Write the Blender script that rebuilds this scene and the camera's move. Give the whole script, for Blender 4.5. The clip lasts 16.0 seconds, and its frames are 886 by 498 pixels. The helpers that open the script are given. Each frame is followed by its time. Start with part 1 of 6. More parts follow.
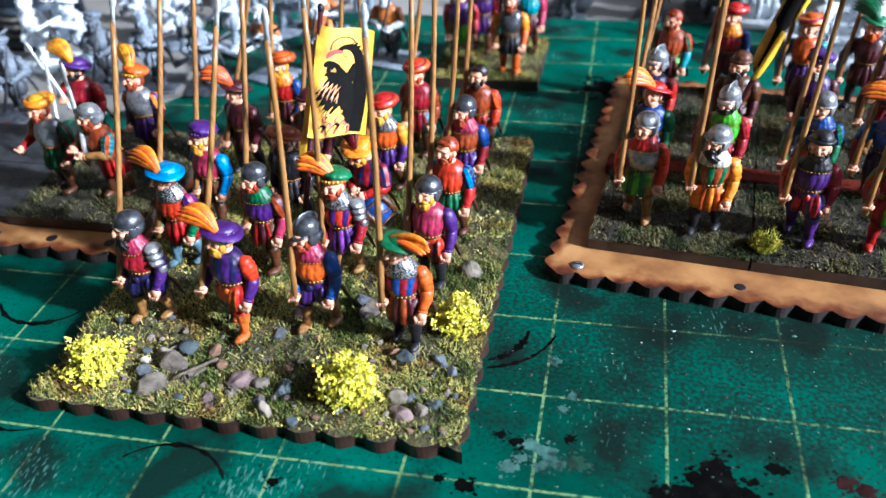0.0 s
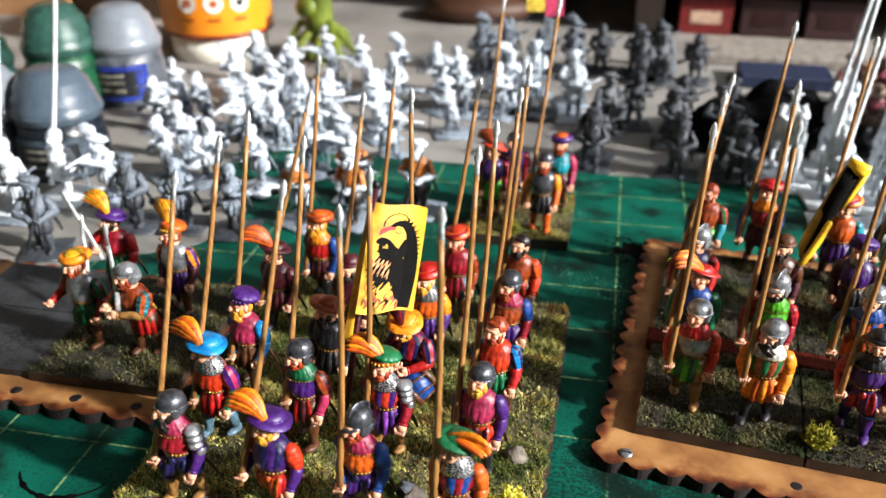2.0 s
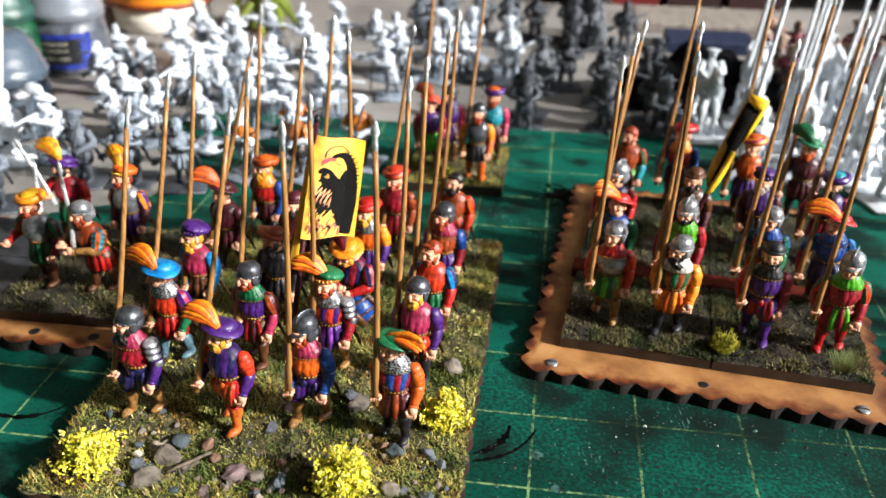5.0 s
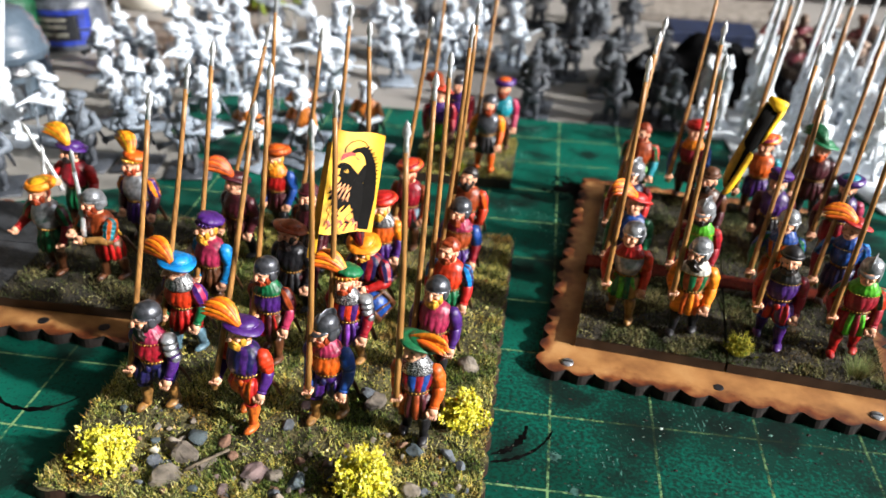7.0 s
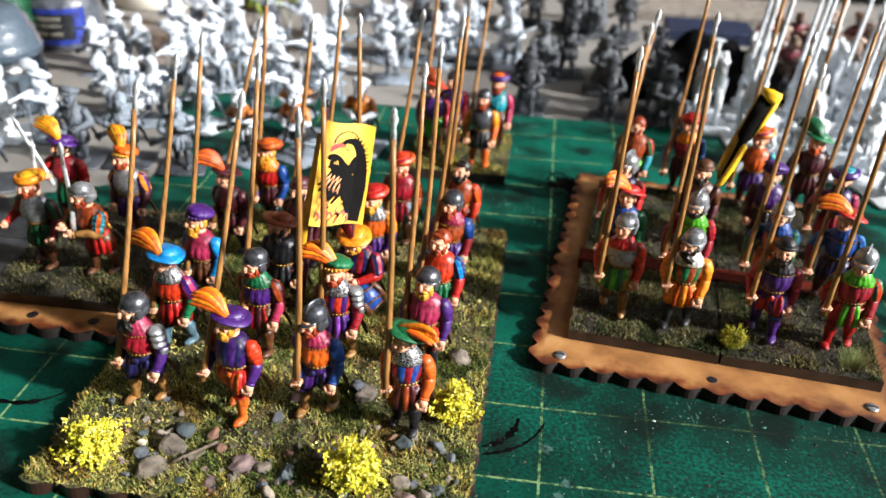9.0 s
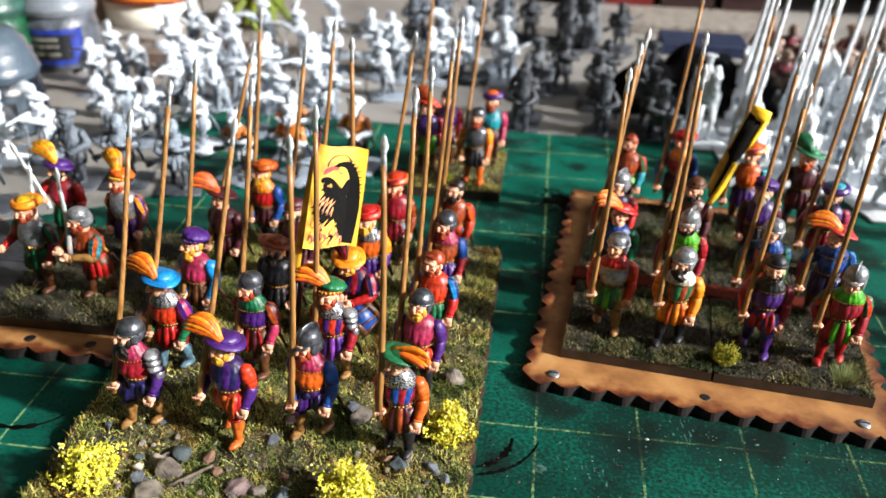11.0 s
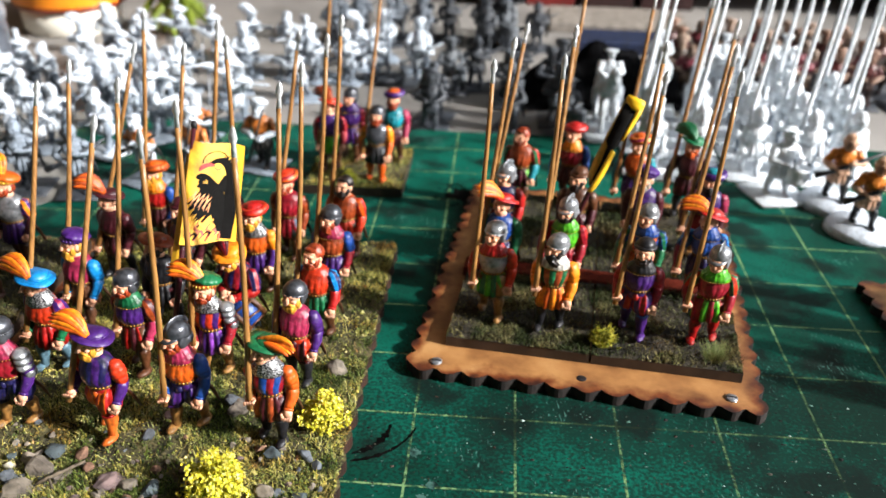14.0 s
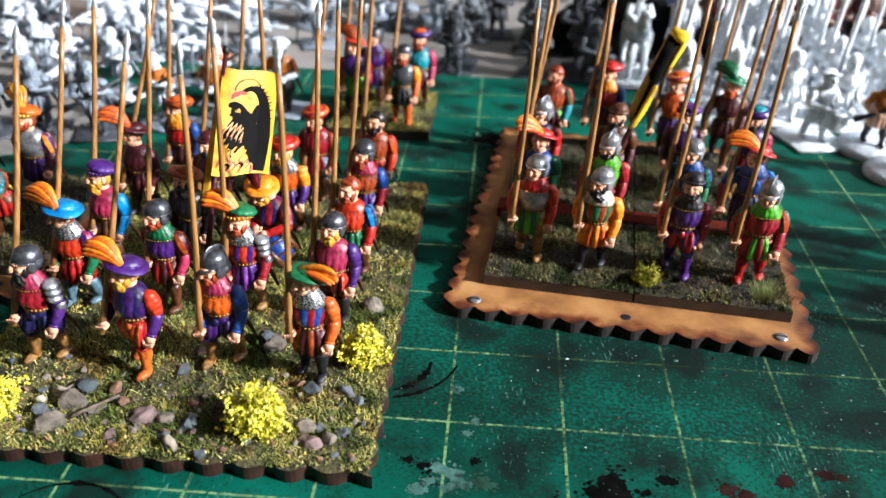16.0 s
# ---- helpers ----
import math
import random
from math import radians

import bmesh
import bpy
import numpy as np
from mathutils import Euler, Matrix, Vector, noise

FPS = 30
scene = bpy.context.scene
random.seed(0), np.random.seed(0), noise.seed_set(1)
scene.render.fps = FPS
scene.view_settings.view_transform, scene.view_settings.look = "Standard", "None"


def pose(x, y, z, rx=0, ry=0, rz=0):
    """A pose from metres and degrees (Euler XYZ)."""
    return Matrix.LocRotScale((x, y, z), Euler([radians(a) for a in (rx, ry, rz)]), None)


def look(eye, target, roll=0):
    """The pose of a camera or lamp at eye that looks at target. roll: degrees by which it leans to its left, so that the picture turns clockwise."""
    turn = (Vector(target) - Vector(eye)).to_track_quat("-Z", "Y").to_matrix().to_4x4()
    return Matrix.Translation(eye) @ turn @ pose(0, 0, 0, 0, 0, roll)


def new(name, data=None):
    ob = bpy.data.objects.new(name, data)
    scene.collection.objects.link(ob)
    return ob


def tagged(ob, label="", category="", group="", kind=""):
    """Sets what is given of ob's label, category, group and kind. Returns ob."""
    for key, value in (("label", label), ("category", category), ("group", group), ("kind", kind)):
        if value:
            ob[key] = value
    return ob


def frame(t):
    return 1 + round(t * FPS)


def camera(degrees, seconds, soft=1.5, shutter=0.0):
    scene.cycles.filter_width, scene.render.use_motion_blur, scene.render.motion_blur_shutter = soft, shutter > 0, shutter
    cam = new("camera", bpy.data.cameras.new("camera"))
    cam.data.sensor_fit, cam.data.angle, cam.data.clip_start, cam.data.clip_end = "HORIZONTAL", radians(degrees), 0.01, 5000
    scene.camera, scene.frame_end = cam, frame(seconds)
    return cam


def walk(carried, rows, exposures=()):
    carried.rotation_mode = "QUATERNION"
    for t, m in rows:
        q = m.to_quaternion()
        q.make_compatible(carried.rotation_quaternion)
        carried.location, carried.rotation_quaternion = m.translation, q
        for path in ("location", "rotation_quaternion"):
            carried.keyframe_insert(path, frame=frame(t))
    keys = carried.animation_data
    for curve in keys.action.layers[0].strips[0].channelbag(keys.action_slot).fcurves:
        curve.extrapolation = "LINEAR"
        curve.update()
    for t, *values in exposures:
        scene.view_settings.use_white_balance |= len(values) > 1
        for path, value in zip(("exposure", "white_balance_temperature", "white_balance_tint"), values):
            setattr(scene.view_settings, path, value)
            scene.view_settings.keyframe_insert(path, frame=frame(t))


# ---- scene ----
cam = camera(54.4, 16.0)
PATH = [
    (0, (0.11192, -0.10776, 0.13187), (0.05675, 0.13180, -0.04008), -3.02),
    (0.5, (0.10693, -0.11256, 0.13753), (0.05550, 0.13218, -0.02817), -0.70),
    (1, (0.10265, -0.10830, 0.14458), (0.05414, 0.14221, -0.01320), 0.65),
    (1.5, (0.09883, -0.10493, 0.14952), (0.04954, 0.15001, -0.00074), 0.62),
    (2, (0.09336, -0.09762, 0.14503), (0.04172, 0.16210, 0.00404), 0.11),
    (2.5, (0.09054, -0.10153, 0.14947), (0.03936, 0.16178, 0.01512), 0.14),
    (3, (0.09486, -0.10619, 0.14344), (0.04625, 0.15818, 0.01022), -0.06),
    (3.5, (0.09687, -0.11366, 0.13857), (0.05383, 0.15068, 0.00340), -0.26),
    (4, (0.10085, -0.12072, 0.14038), (0.06245, 0.14242, 0.00150), -0.14),
    (6.5, (0.09570, -0.11710, 0.13842), (0.06658, 0.14127, -0.01123), 2.05),
    (7, (0.09081, -0.11678, 0.14302), (0.06335, 0.14100, -0.00794), 2.57),
    (7.5, (0.08851, -0.11591, 0.14174), (0.06208, 0.14199, -0.00921), 2.86),
    (8, (0.09343, -0.11701, 0.13983), (0.06563, 0.14072, -0.01118), 2.43),
    (8.5, (0.09423, -0.11658, 0.14006), (0.06663, 0.14143, -0.01050), 2.43),
    (9, (0.09349, -0.11677, 0.13949), (0.06555, 0.14179, -0.01005), 2.38),
    (11.5, (0.09717, -0.11669, 0.14352), (0.06874, 0.14365, -0.00282), 1.61),
    (12, (0.10548, -0.11746, 0.14298), (0.07753, 0.14323, -0.00282), 1.43),
    (12.5, (0.10746, -0.11821, 0.14356), (0.08382, 0.14361, -0.00099), 1.75),
    (13, (0.11468, -0.11885, 0.14442), (0.09197, 0.14368, 0.00103), 1.42),
    (13.5, (0.12079, -0.12059, 0.14282), (0.10366, 0.14224, -0.00080), 1.43),
    (14, (0.11799, -0.12011, 0.14211), (0.10220, 0.14234, -0.00236), 1.45),
    (14.5, (0.11310, -0.11777, 0.13510), (0.09703, 0.14312, -0.01214), 1.41),
    (15, (0.11129, -0.11306, 0.12547), (0.09513, 0.14483, -0.02695), 1.28),
    (15.5, (0.11605, -0.11874, 0.12039), (0.09909, 0.13818, -0.03356), 0.77),
    (16, (0.10762, -0.11837, 0.13034), (0.09269, 0.13872, -0.02355), 1.74),
]
walk(cam, [(t, look(eye, target, roll)) for t, eye, target, roll in PATH],
     exposures=[(0.0, 0.78, 5200, 10), (0.6, 0.8, 5400, 10), (1.2, 0.7, 6000, 10), (3.0, 0.66, 6300, 10), (6.5, 0.68, 6250, 10), (14.5, 0.7, 6250, 10), (16.0, 0.7, 5900, 10)])
cam.data.dof.use_dof = True
cam.data.dof.focus_distance = 0.20
cam.data.dof.aperture_fstop = 17.0

# ---- world, window light ----
world = bpy.data.worlds.new("world")
scene.world = world
world.use_nodes = True
wn = world.node_tree.nodes
sky = wn.new("ShaderNodeTexSky")
sky.sky_type = "NISHITA"
sky.sun_disc = False
sky.sun_elevation, sky.sun_rotation = radians(27), radians(105.6)
world.node_tree.links.new(sky.outputs[0], wn["Background"].inputs[0])
wn["Background"].inputs[1].default_value = 0.09

sun = new("sun", bpy.data.lights.new("sun", "SUN"))
sun.data.energy, sun.data.angle, sun.data.color = 6.6, radians(3), (1.0, 0.95, 0.88)
sun.matrix_world = look((1.0, -0.28, 0.53), (0.0, 0.0, 0.0))
win = new("window_light", bpy.data.lights.new("window_light", "AREA"))
win.data.shape, win.data.size, win.data.size_y, win.data.energy = "RECTANGLE", 1.3, 1.2, 7.5
win.data.color = (0.93, 0.97, 1.0)
win.matrix_world = look((1.22, 0.2, 0.85), (0.1, 0.12, 0.0))

# ---- materials ----
MM = 0.001


def lin(h):
    h = h.lstrip("#")
    v = [int(h[i:i + 2], 16) / 255 for i in (0, 2, 4)]
    return tuple(c / 12.92 if c < 0.04045 else ((c + 0.055) / 1.055) ** 2.4 for c in v)


def node_mat(name):
    m = bpy.data.materials.new(name)
    m.use_nodes = True
    nt = m.node_tree
    return m, nt, nt.nodes["Principled BSDF"]


def add(nt, kind, **values):
    n = nt.nodes.new(kind)
    for k, v in values.items():
        n.inputs[k].default_value = v
    return n


def noise_tex(nt, scale, detail=4.0, coords=None):
    n = add(nt, "ShaderNodeTexNoise", Scale=scale, Detail=detail)
    tc = coords or nt.nodes.new("ShaderNodeTexCoord").outputs["Object"]
    nt.links.new(tc, n.inputs["Vector"])
    return n


def ramp(nt, fac, stops):
    r = nt.nodes.new("ShaderNodeValToRGB")
    while len(r.color_ramp.elements) < len(stops):
        r.color_ramp.elements.new(0.5)
    for e, (p, c) in zip(r.color_ramp.elements, stops):
        e.position, e.color = p, (*c[:3], 1)
    nt.links.new(fac, r.inputs[0])
    return r


def bump(nt, height, bsdf, strength, distance):
    b = add(nt, "ShaderNodeBump", Strength=strength, Distance=distance)
    nt.links.new(height, b.inputs["Height"])
    nt.links.new(b.outputs[0], bsdf.inputs["Normal"])


PAINTS = {}


def paint(hexcol, rough=0.42, metal=0.0, vary=0.28, scale=800.0, lump=0.0005):
    """Brushed model paint: two scales of tone, fine relief."""
    key = (hexcol, rough, metal)
    if key in PAINTS:
        return PAINTS[key]
    m, nt, b = node_mat("paint_" + hexcol.lstrip("#"))
    c = lin(hexcol)
    n1, n2 = noise_tex(nt, scale), noise_tex(nt, scale * 0.25, 2.0)
    mix = add(nt, "ShaderNodeMath")
    mix.operation = "MULTIPLY"
    nt.links.new(n1.outputs[0], mix.inputs[0])
    nt.links.new(n2.outputs[0], mix.inputs[1])
    lo, hi = tuple(x * (1 - 2.2 * vary) for x in c), tuple(min(1, x * (1 + vary) + 0.012 * vary) for x in c)
    r = ramp(nt, mix.outputs[0], [(0.12, lo), (0.26, c), (0.42, hi)])
    nt.links.new(r.outputs[0], b.inputs["Base Color"])
    b.inputs["Roughness"].default_value, b.inputs["Metallic"].default_value = rough, metal
    bump(nt, n1.outputs[0], b, 0.5, lump)
    PAINTS[key] = m
    return m


def dull(m, level=0.12):
    m.node_tree.nodes["Principled BSDF"].inputs["Specular IOR Level"].default_value = level
    return m


def steel(hexcol="#9a9ca0"):
    return paint(hexcol, 0.32, 0.6, 0.25, 900.0, 0.0003)


def mail():
    if "mail" in PAINTS:
        return PAINTS["mail"]
    m, nt, b = node_mat("chain_mail")
    v = add(nt, "ShaderNodeTexVoronoi", Scale=3000.0)
    nt.links.new(nt.nodes.new("ShaderNodeTexCoord").outputs["Object"], v.inputs["Vector"])
    r = ramp(nt, v.outputs["Distance"], [(0.1, (0.75, 0.75, 0.74)), (0.45, (0.25, 0.25, 0.26)), (0.7, (0.02, 0.02, 0.02))])
    nt.links.new(r.outputs[0], b.inputs["Base Color"])
    b.inputs["Metallic"].default_value, b.inputs["Roughness"].default_value = 0.6, 0.35
    PAINTS["mail"] = m
    return m


def wood(name, light, dark, scale, rough=0.5, stretch=(1, 1, 0.06)):
    m, nt, b = node_mat(name)
    tc = nt.nodes.new("ShaderNodeTexCoord")
    mp = add(nt, "ShaderNodeMapping", Scale=stretch)
    nt.links.new(tc.outputs["Object"], mp.inputs[0])
    n1 = noise_tex(nt, scale, 6.0, mp.outputs[0])
    r = ramp(nt, n1.outputs[0], [(0.3, lin(dark)), (0.62, lin(light))])
    nt.links.new(r.outputs[0], b.inputs["Base Color"])
    b.inputs["Roughness"].default_value = rough
    bump(nt, n1.outputs[0], b, 0.3, 0.0002)
    return m


PIKE_WOOD = wood("pike_wood", "#9a6e3a", "#6c4822", 1400.0, 0.4)
MDF = None


def tray_board(x0, y0, x1, y1):
    """Laser-cut board, x0..y1 in millimetres of its own: mottled, scorched along the cut."""
    m, nt, b = node_mat("laser_cut_board")
    n1, n2 = noise_tex(nt, 85.0, 9.0), noise_tex(nt, 900.0, 3.0)
    r = ramp(nt, n1.outputs[0], [(0.30, lin("#6e4c2c")), (0.43, lin("#916a42")), (0.54, lin("#a88052")), (0.66, lin("#b89466"))])
    sp = nt.nodes.new("ShaderNodeSeparateXYZ")
    nt.links.new(nt.nodes.new("ShaderNodeTexCoord").outputs["Object"], sp.inputs[0])
    near = None
    for ax, lo, hi in ((0, x0, x1), (1, y0, y1)):
        q = add(nt, "ShaderNodeMath")
        q.operation, q.inputs[1].default_value = "SUBTRACT", (lo + hi) / 2 * MM
        nt.links.new(sp.outputs[ax], q.inputs[0])
        w = add(nt, "ShaderNodeMath")
        w.operation = "ABSOLUTE"
        nt.links.new(q.outputs[0], w.inputs[0])
        d = add(nt, "ShaderNodeMath")
        d.operation, d.inputs[0].default_value = "SUBTRACT", (hi - lo) / 2 * MM
        nt.links.new(w.outputs[0], d.inputs[1])
        if near:
            k = add(nt, "ShaderNodeMath")
            k.operation = "MINIMUM"
            nt.links.new(near.outputs[0], k.inputs[0])
            nt.links.new(d.outputs[0], k.inputs[1])
            near = k
        else:
            near = d
    n3 = noise_tex(nt, 210.0, 5.0)
    j = add(nt, "ShaderNodeMath")
    j.operation, j.inputs[1].default_value = "MULTIPLY_ADD", 0.011
    nt.links.new(n3.outputs[0], j.inputs[0])
    nt.links.new(near.outputs[0], j.inputs[2])
    j2 = add(nt, "ShaderNodeMath")
    j2.operation, j2.inputs[1].default_value = "MULTIPLY", 60.0
    nt.links.new(j.outputs[0], j2.inputs[0])
    burn = ramp(nt, j2.outputs[0], [(0.26, lin("#4a2712")), (0.38, lin("#a06c48")), (0.58, lin("#f4e4d0"))])
    mul = nt.nodes.new("ShaderNodeMix")
    mul.data_type, mul.blend_type = "RGBA", "MULTIPLY"
    mul.inputs["Factor"].default_value = 1.0
    nt.links.new(r.outputs[0], mul.inputs["A"])
    nt.links.new(burn.outputs[0], mul.inputs["B"])
    nt.links.new(mul.outputs["Result"], b.inputs["Base Color"])
    b.inputs["Roughness"].default_value = 0.55
    bump(nt, n2.outputs[0], b, 0.25, 0.0002)
    return m


TRAY_EDGE = paint("#150c08", 0.7, 0, 0.3, 400.0)
BASE_EDGE = paint("#2e1a12", 0.5, 0, 0.3, 200.0)
BASE_EDGE_DARK = paint("#2f2218", 0.55, 0, 0.3, 200.0)


def earth_mat(name, cols):
    m, nt, b = node_mat(name)
    n1, n2 = noise_tex(nt, 150.0, 6.0), noise_tex(nt, 1200.0, 4.0)
    mx = add(nt, "ShaderNodeMath")
    mx.operation = "ADD"
    nt.links.new(n1.outputs[0], mx.inputs[0])
    nt.links.new(n2.outputs[0], mx.inputs[1])
    hv = add(nt, "ShaderNodeMath")
    hv.operation = "MULTIPLY"
    hv.inputs[1].default_value = 0.5
    nt.links.new(mx.outputs[0], hv.inputs[0])
    r = ramp(nt, hv.outputs[0], [(0.35 + 0.1 * i, lin(c)) for i, c in enumerate(cols)])
    nt.links.new(r.outputs[0], b.inputs["Base Color"])
    b.inputs["Roughness"].default_value = 0.95
    bump(nt, n2.outputs[0], b, 0.8, 0.0006)
    return m


EARTH = earth_mat("scatter_earth", ("#1c1a10", "#35321c", "#504a2a", "#6a6240"))
EARTH_DARK = earth_mat("dark_earth", ("#100d08", "#1e1a11", "#2e281a", "#423c2a"))


def island_mat(name, stops, rough=0.9, patch=1.0):
    m, nt, b = node_mat(name)
    g = nt.nodes.new("ShaderNodeNewGeometry")
    r = ramp(nt, g.outputs["Random Per Island"], [(p, lin(c)) for p, c in stops])
    n = noise_tex(nt, 95.0, 4.0)
    tint = ramp(nt, n.outputs[0], [(0.38, lin("#7f9470")), (0.48, lin("#e8e8d8")), (0.56, lin("#f4ecd0")), (0.66, lin("#b09074"))])
    mul = nt.nodes.new("ShaderNodeMix")
    mul.data_type, mul.blend_type = "RGBA", "MULTIPLY"
    mul.inputs["Factor"].default_value = patch
    nt.links.new(r.outputs[0], mul.inputs["A"])
    nt.links.new(tint.outputs[0], mul.inputs["B"])
    nt.links.new(mul.outputs["Result"], b.inputs["Base Color"])
    b.inputs["Roughness"].default_value = rough
    b.inputs["Specular IOR Level"].default_value = 0.2
    return m


FLOCK = island_mat("grass_flock", [(0, "#38361c"), (0.2, "#68683a"), (0.42, "#a6a15c"), (0.6, "#cec694"), (0.72, "#6a884c"), (0.86, "#b6ae60"), (0.96, "#d8c458"), (1, "#c09a76")])
COARSE = island_mat("coarse_flock", [(0, "#1c2410"), (0.25, "#3c4420"), (0.45, "#6c7434"), (0.6, "#a09c58"), (0.74, "#2f4a2c"), (0.86, "#c4b45c"), (0.94, "#e0d8a4"), (1, "#8a5a34")])
FLOCK_DARK = island_mat("dark_grass_flock", [(0, "#221e12"), (0.3, "#46432a"), (0.55, "#645f40"), (0.8, "#8a8668"), (0.9, "#4c5c32"), (1, "#74684a")])
YELLOW = island_mat("yellow_flower_foam", [(0, "#7d8a1e"), (0.18, "#b8b428"), (0.5, "#e0d23c"), (0.8, "#efe45c"), (1, "#f6f0a0")], 0.8, 0.0)
STEM = island_mat("tuft_stems", [(0, "#5e6a1c"), (0.6, "#8c9030"), (1, "#b8b24a")], 0.8)
GREEN_TUFT = island_mat("green_tuft", [(0, "#55663a"), (0.6, "#82905e"), (1, "#a9b088")], 0.8)
STONES = {c: paint(c, 0.85, 0, 0.28, 500.0, 0.0005) for c in ("#756c60", "#675e54", "#565b62", "#887d70", "#756260", "#424c50", "#745644", "#b4ae9e")}


# ---- mesh building ----
class Mesh:
    """Collects rings, tubes and balls with a material for each face, in millimetres."""

    def __init__(self):
        self.v, self.f, self.m, self.mats = [], [], [], []

    def slot(self, mat):
        if mat not in self.mats:
            self.mats.append(mat)
        return self.mats.index(mat)

    def rings(self, loops, mat, cap0=True, cap1=True, stripe=None, every=1):
        """Joins loops of equal length; stripe: a second material on every other group of columns."""
        a = self.slot(mat)
        b = self.slot(stripe) if stripe else a
        n, start = len(loops[0]), len(self.v)
        for lp in loops:
            self.v.extend(tuple(p) for p in lp)
        for k in range(len(loops) - 1):
            o = start + k * n
            for i in range(n):
                j = (i + 1) % n
                self.f.append((o + i, o + j, o + n + j, o + n + i))
                self.m.append(b if (i // every) % 2 else a)
        if cap0:
            self.f.append(tuple(start + i for i in reversed(range(n))))
            self.m.append(a)
        if cap1:
            o = start + (len(loops) - 1) * n
            self.f.append(tuple(o + i for i in range(n)))
            self.m.append(a)

    def tube(self, pts, radii, mat, n=8, flat=1.0, lobes=0, amp=0.0, stripe=None, every=1, side=None, twist=0.0):
        """A tube along pts; flat squashes it across side; lobes and amp give pleats."""
        pts = [Vector(p) for p in pts]
        loops = []
        for k, p in enumerate(pts):
            d = (pts[min(k + 1, len(pts) - 1)] - pts[max(k - 1, 0)]).normalized()
            ref = Vector(side) if side else (Vector((0, 1, 0)) if abs(d.y) < 0.9 else Vector((1, 0, 0)))
            u = d.cross(ref).normalized()
            w = u.cross(d).normalized()
            lp = []
            for i in range(n):
                t = 2 * math.pi * (i + 0.5) / n + twist * k
                r = radii[k] * (1 + amp * math.cos(lobes * t))
                lp.append(p + u * (r * math.cos(t)) + w * (r * flat * math.sin(t)))
            loops.append(lp)
        self.rings(loops, mat, stripe=stripe, every=every)

    def ball(self, c, r, mat, n=10, k=6, rot=None, rough=0.0, z0=-1.0, z1=1.0, lobes=0, amp=0.0, stripe=None, every=1):
        """An ellipsoid, or the slice of it between z0 and z1."""
        r = (r, r, r) if isinstance(r, (int, float)) else r
        m3 = Euler([radians(a) for a in rot]).to_matrix() if rot else Matrix.Identity(3)
        loops = []
        for a in range(k + 1):
            s = math.asin(z0) + (math.asin(z1) - math.asin(z0)) * a / k
            cs, sn = max(math.cos(s), 0.04), math.sin(s)
            lp = []
            for i in range(n):
                t = 2 * math.pi * i / n
                q = (1 + amp * math.cos(lobes * t)) * (1 + (random.uniform(-rough, rough) if rough else 0))
                lp.append(m3 @ Vector((r[0] * cs * math.cos(t) * q, r[1] * cs * math.sin(t) * q, r[2] * sn)) + Vector(c))
            loops.append(lp)
        self.rings(loops, mat, stripe=stripe, every=every)

    def data(self, name, smooth=True):
        me = bpy.data.meshes.new(name)
        me.from_pydata([(x * MM, y * MM, z * MM) for x, y, z in self.v], [], self.f)
        for mt in self.mats:
            me.materials.append(mt)
        me.polygons.foreach_set("material_index", self.m)
        me.polygons.foreach_set("use_smooth", [smooth] * len(self.f))
        me.update()
        return me


def thing(name, mesh, label, category, group="", kind="", at=None, smooth=True):
    ob = new(name, mesh.data(name, smooth))
    if at:
        ob.matrix_world = at
    return tagged(ob, label, category, group, kind)


def part(name, mesh, parent, label="", smooth=True, kind=""):
    ob = new(name, mesh.data(name, smooth))
    ob.parent = parent
    return tagged(ob, label, kind=kind)


def box(ms, x0, y0, z0, x1, y1, z1, mat, bev=0.0):
    """A box with a bevelled top and bottom rim, in millimetres."""
    b = bev
    loops = []
    for z, i in ((z0, b), (z0 + b, 0), (z1 - b, 0), (z1, b)) if b else ((z0, 0), (z1, 0)):
        loops.append([(x0 + i, y0 + i, z), (x1 - i, y0 + i, z), (x1 - i, y1 - i, z), (x0 + i, y1 - i, z)])
    ms.rings(loops, mat)


def lathe(ms, c, prof, mat, n=28):
    ms.rings([[(c[0] + r * math.cos(2 * math.pi * i / n), c[1] + r * math.sin(2 * math.pi * i / n), c[2] + z) for i in range(n)] for r, z in prof], mat)


# ---- room ----
WALL = paint("#a8a294", 0.9, 0, 0.08, 6.0, 0.001)
FLOOR_M = wood("floor_boards", "#8a6844", "#5c4028", 8.0, 0.5, (1, 0.06, 1))
DESK_M = paint("#85817d", 0.6, 0, 0.16, 25.0, 0.0004)
X0, X1, Y0, Y1, ZF, ZC = -1300, 1300, -1500, 900, -740, 1700


def slab(name, b, mat, kind="structure", label="", cat=""):
    ms = Mesh()
    box(ms, *b, mat)
    return thing(name, ms, label, cat, "", kind, smooth=False)


slab("floor", (X0, Y0, ZF - 40, X1, Y1, ZF), FLOOR_M, label="brown wooden floor boards below the desk", cat="floor")
slab("ceiling", (X0, Y0, ZC, X1, Y1, ZC + 40), WALL, label="plain off-white ceiling of the room", cat="ceiling")
slab("wall_north", (X0, Y1, ZF, X1, Y1 + 60, ZC), WALL, label="plain off-white wall behind the shelf", cat="wall")
slab("wall_south", (X0, Y0 - 60, ZF, X1, Y0, ZC), WALL, label="plain off-white wall of the room", cat="wall")
slab("wall_west", (X0 - 60, Y0, ZF, X0, Y1, ZC), WALL, label="plain off-white wall of the room", cat="wall")
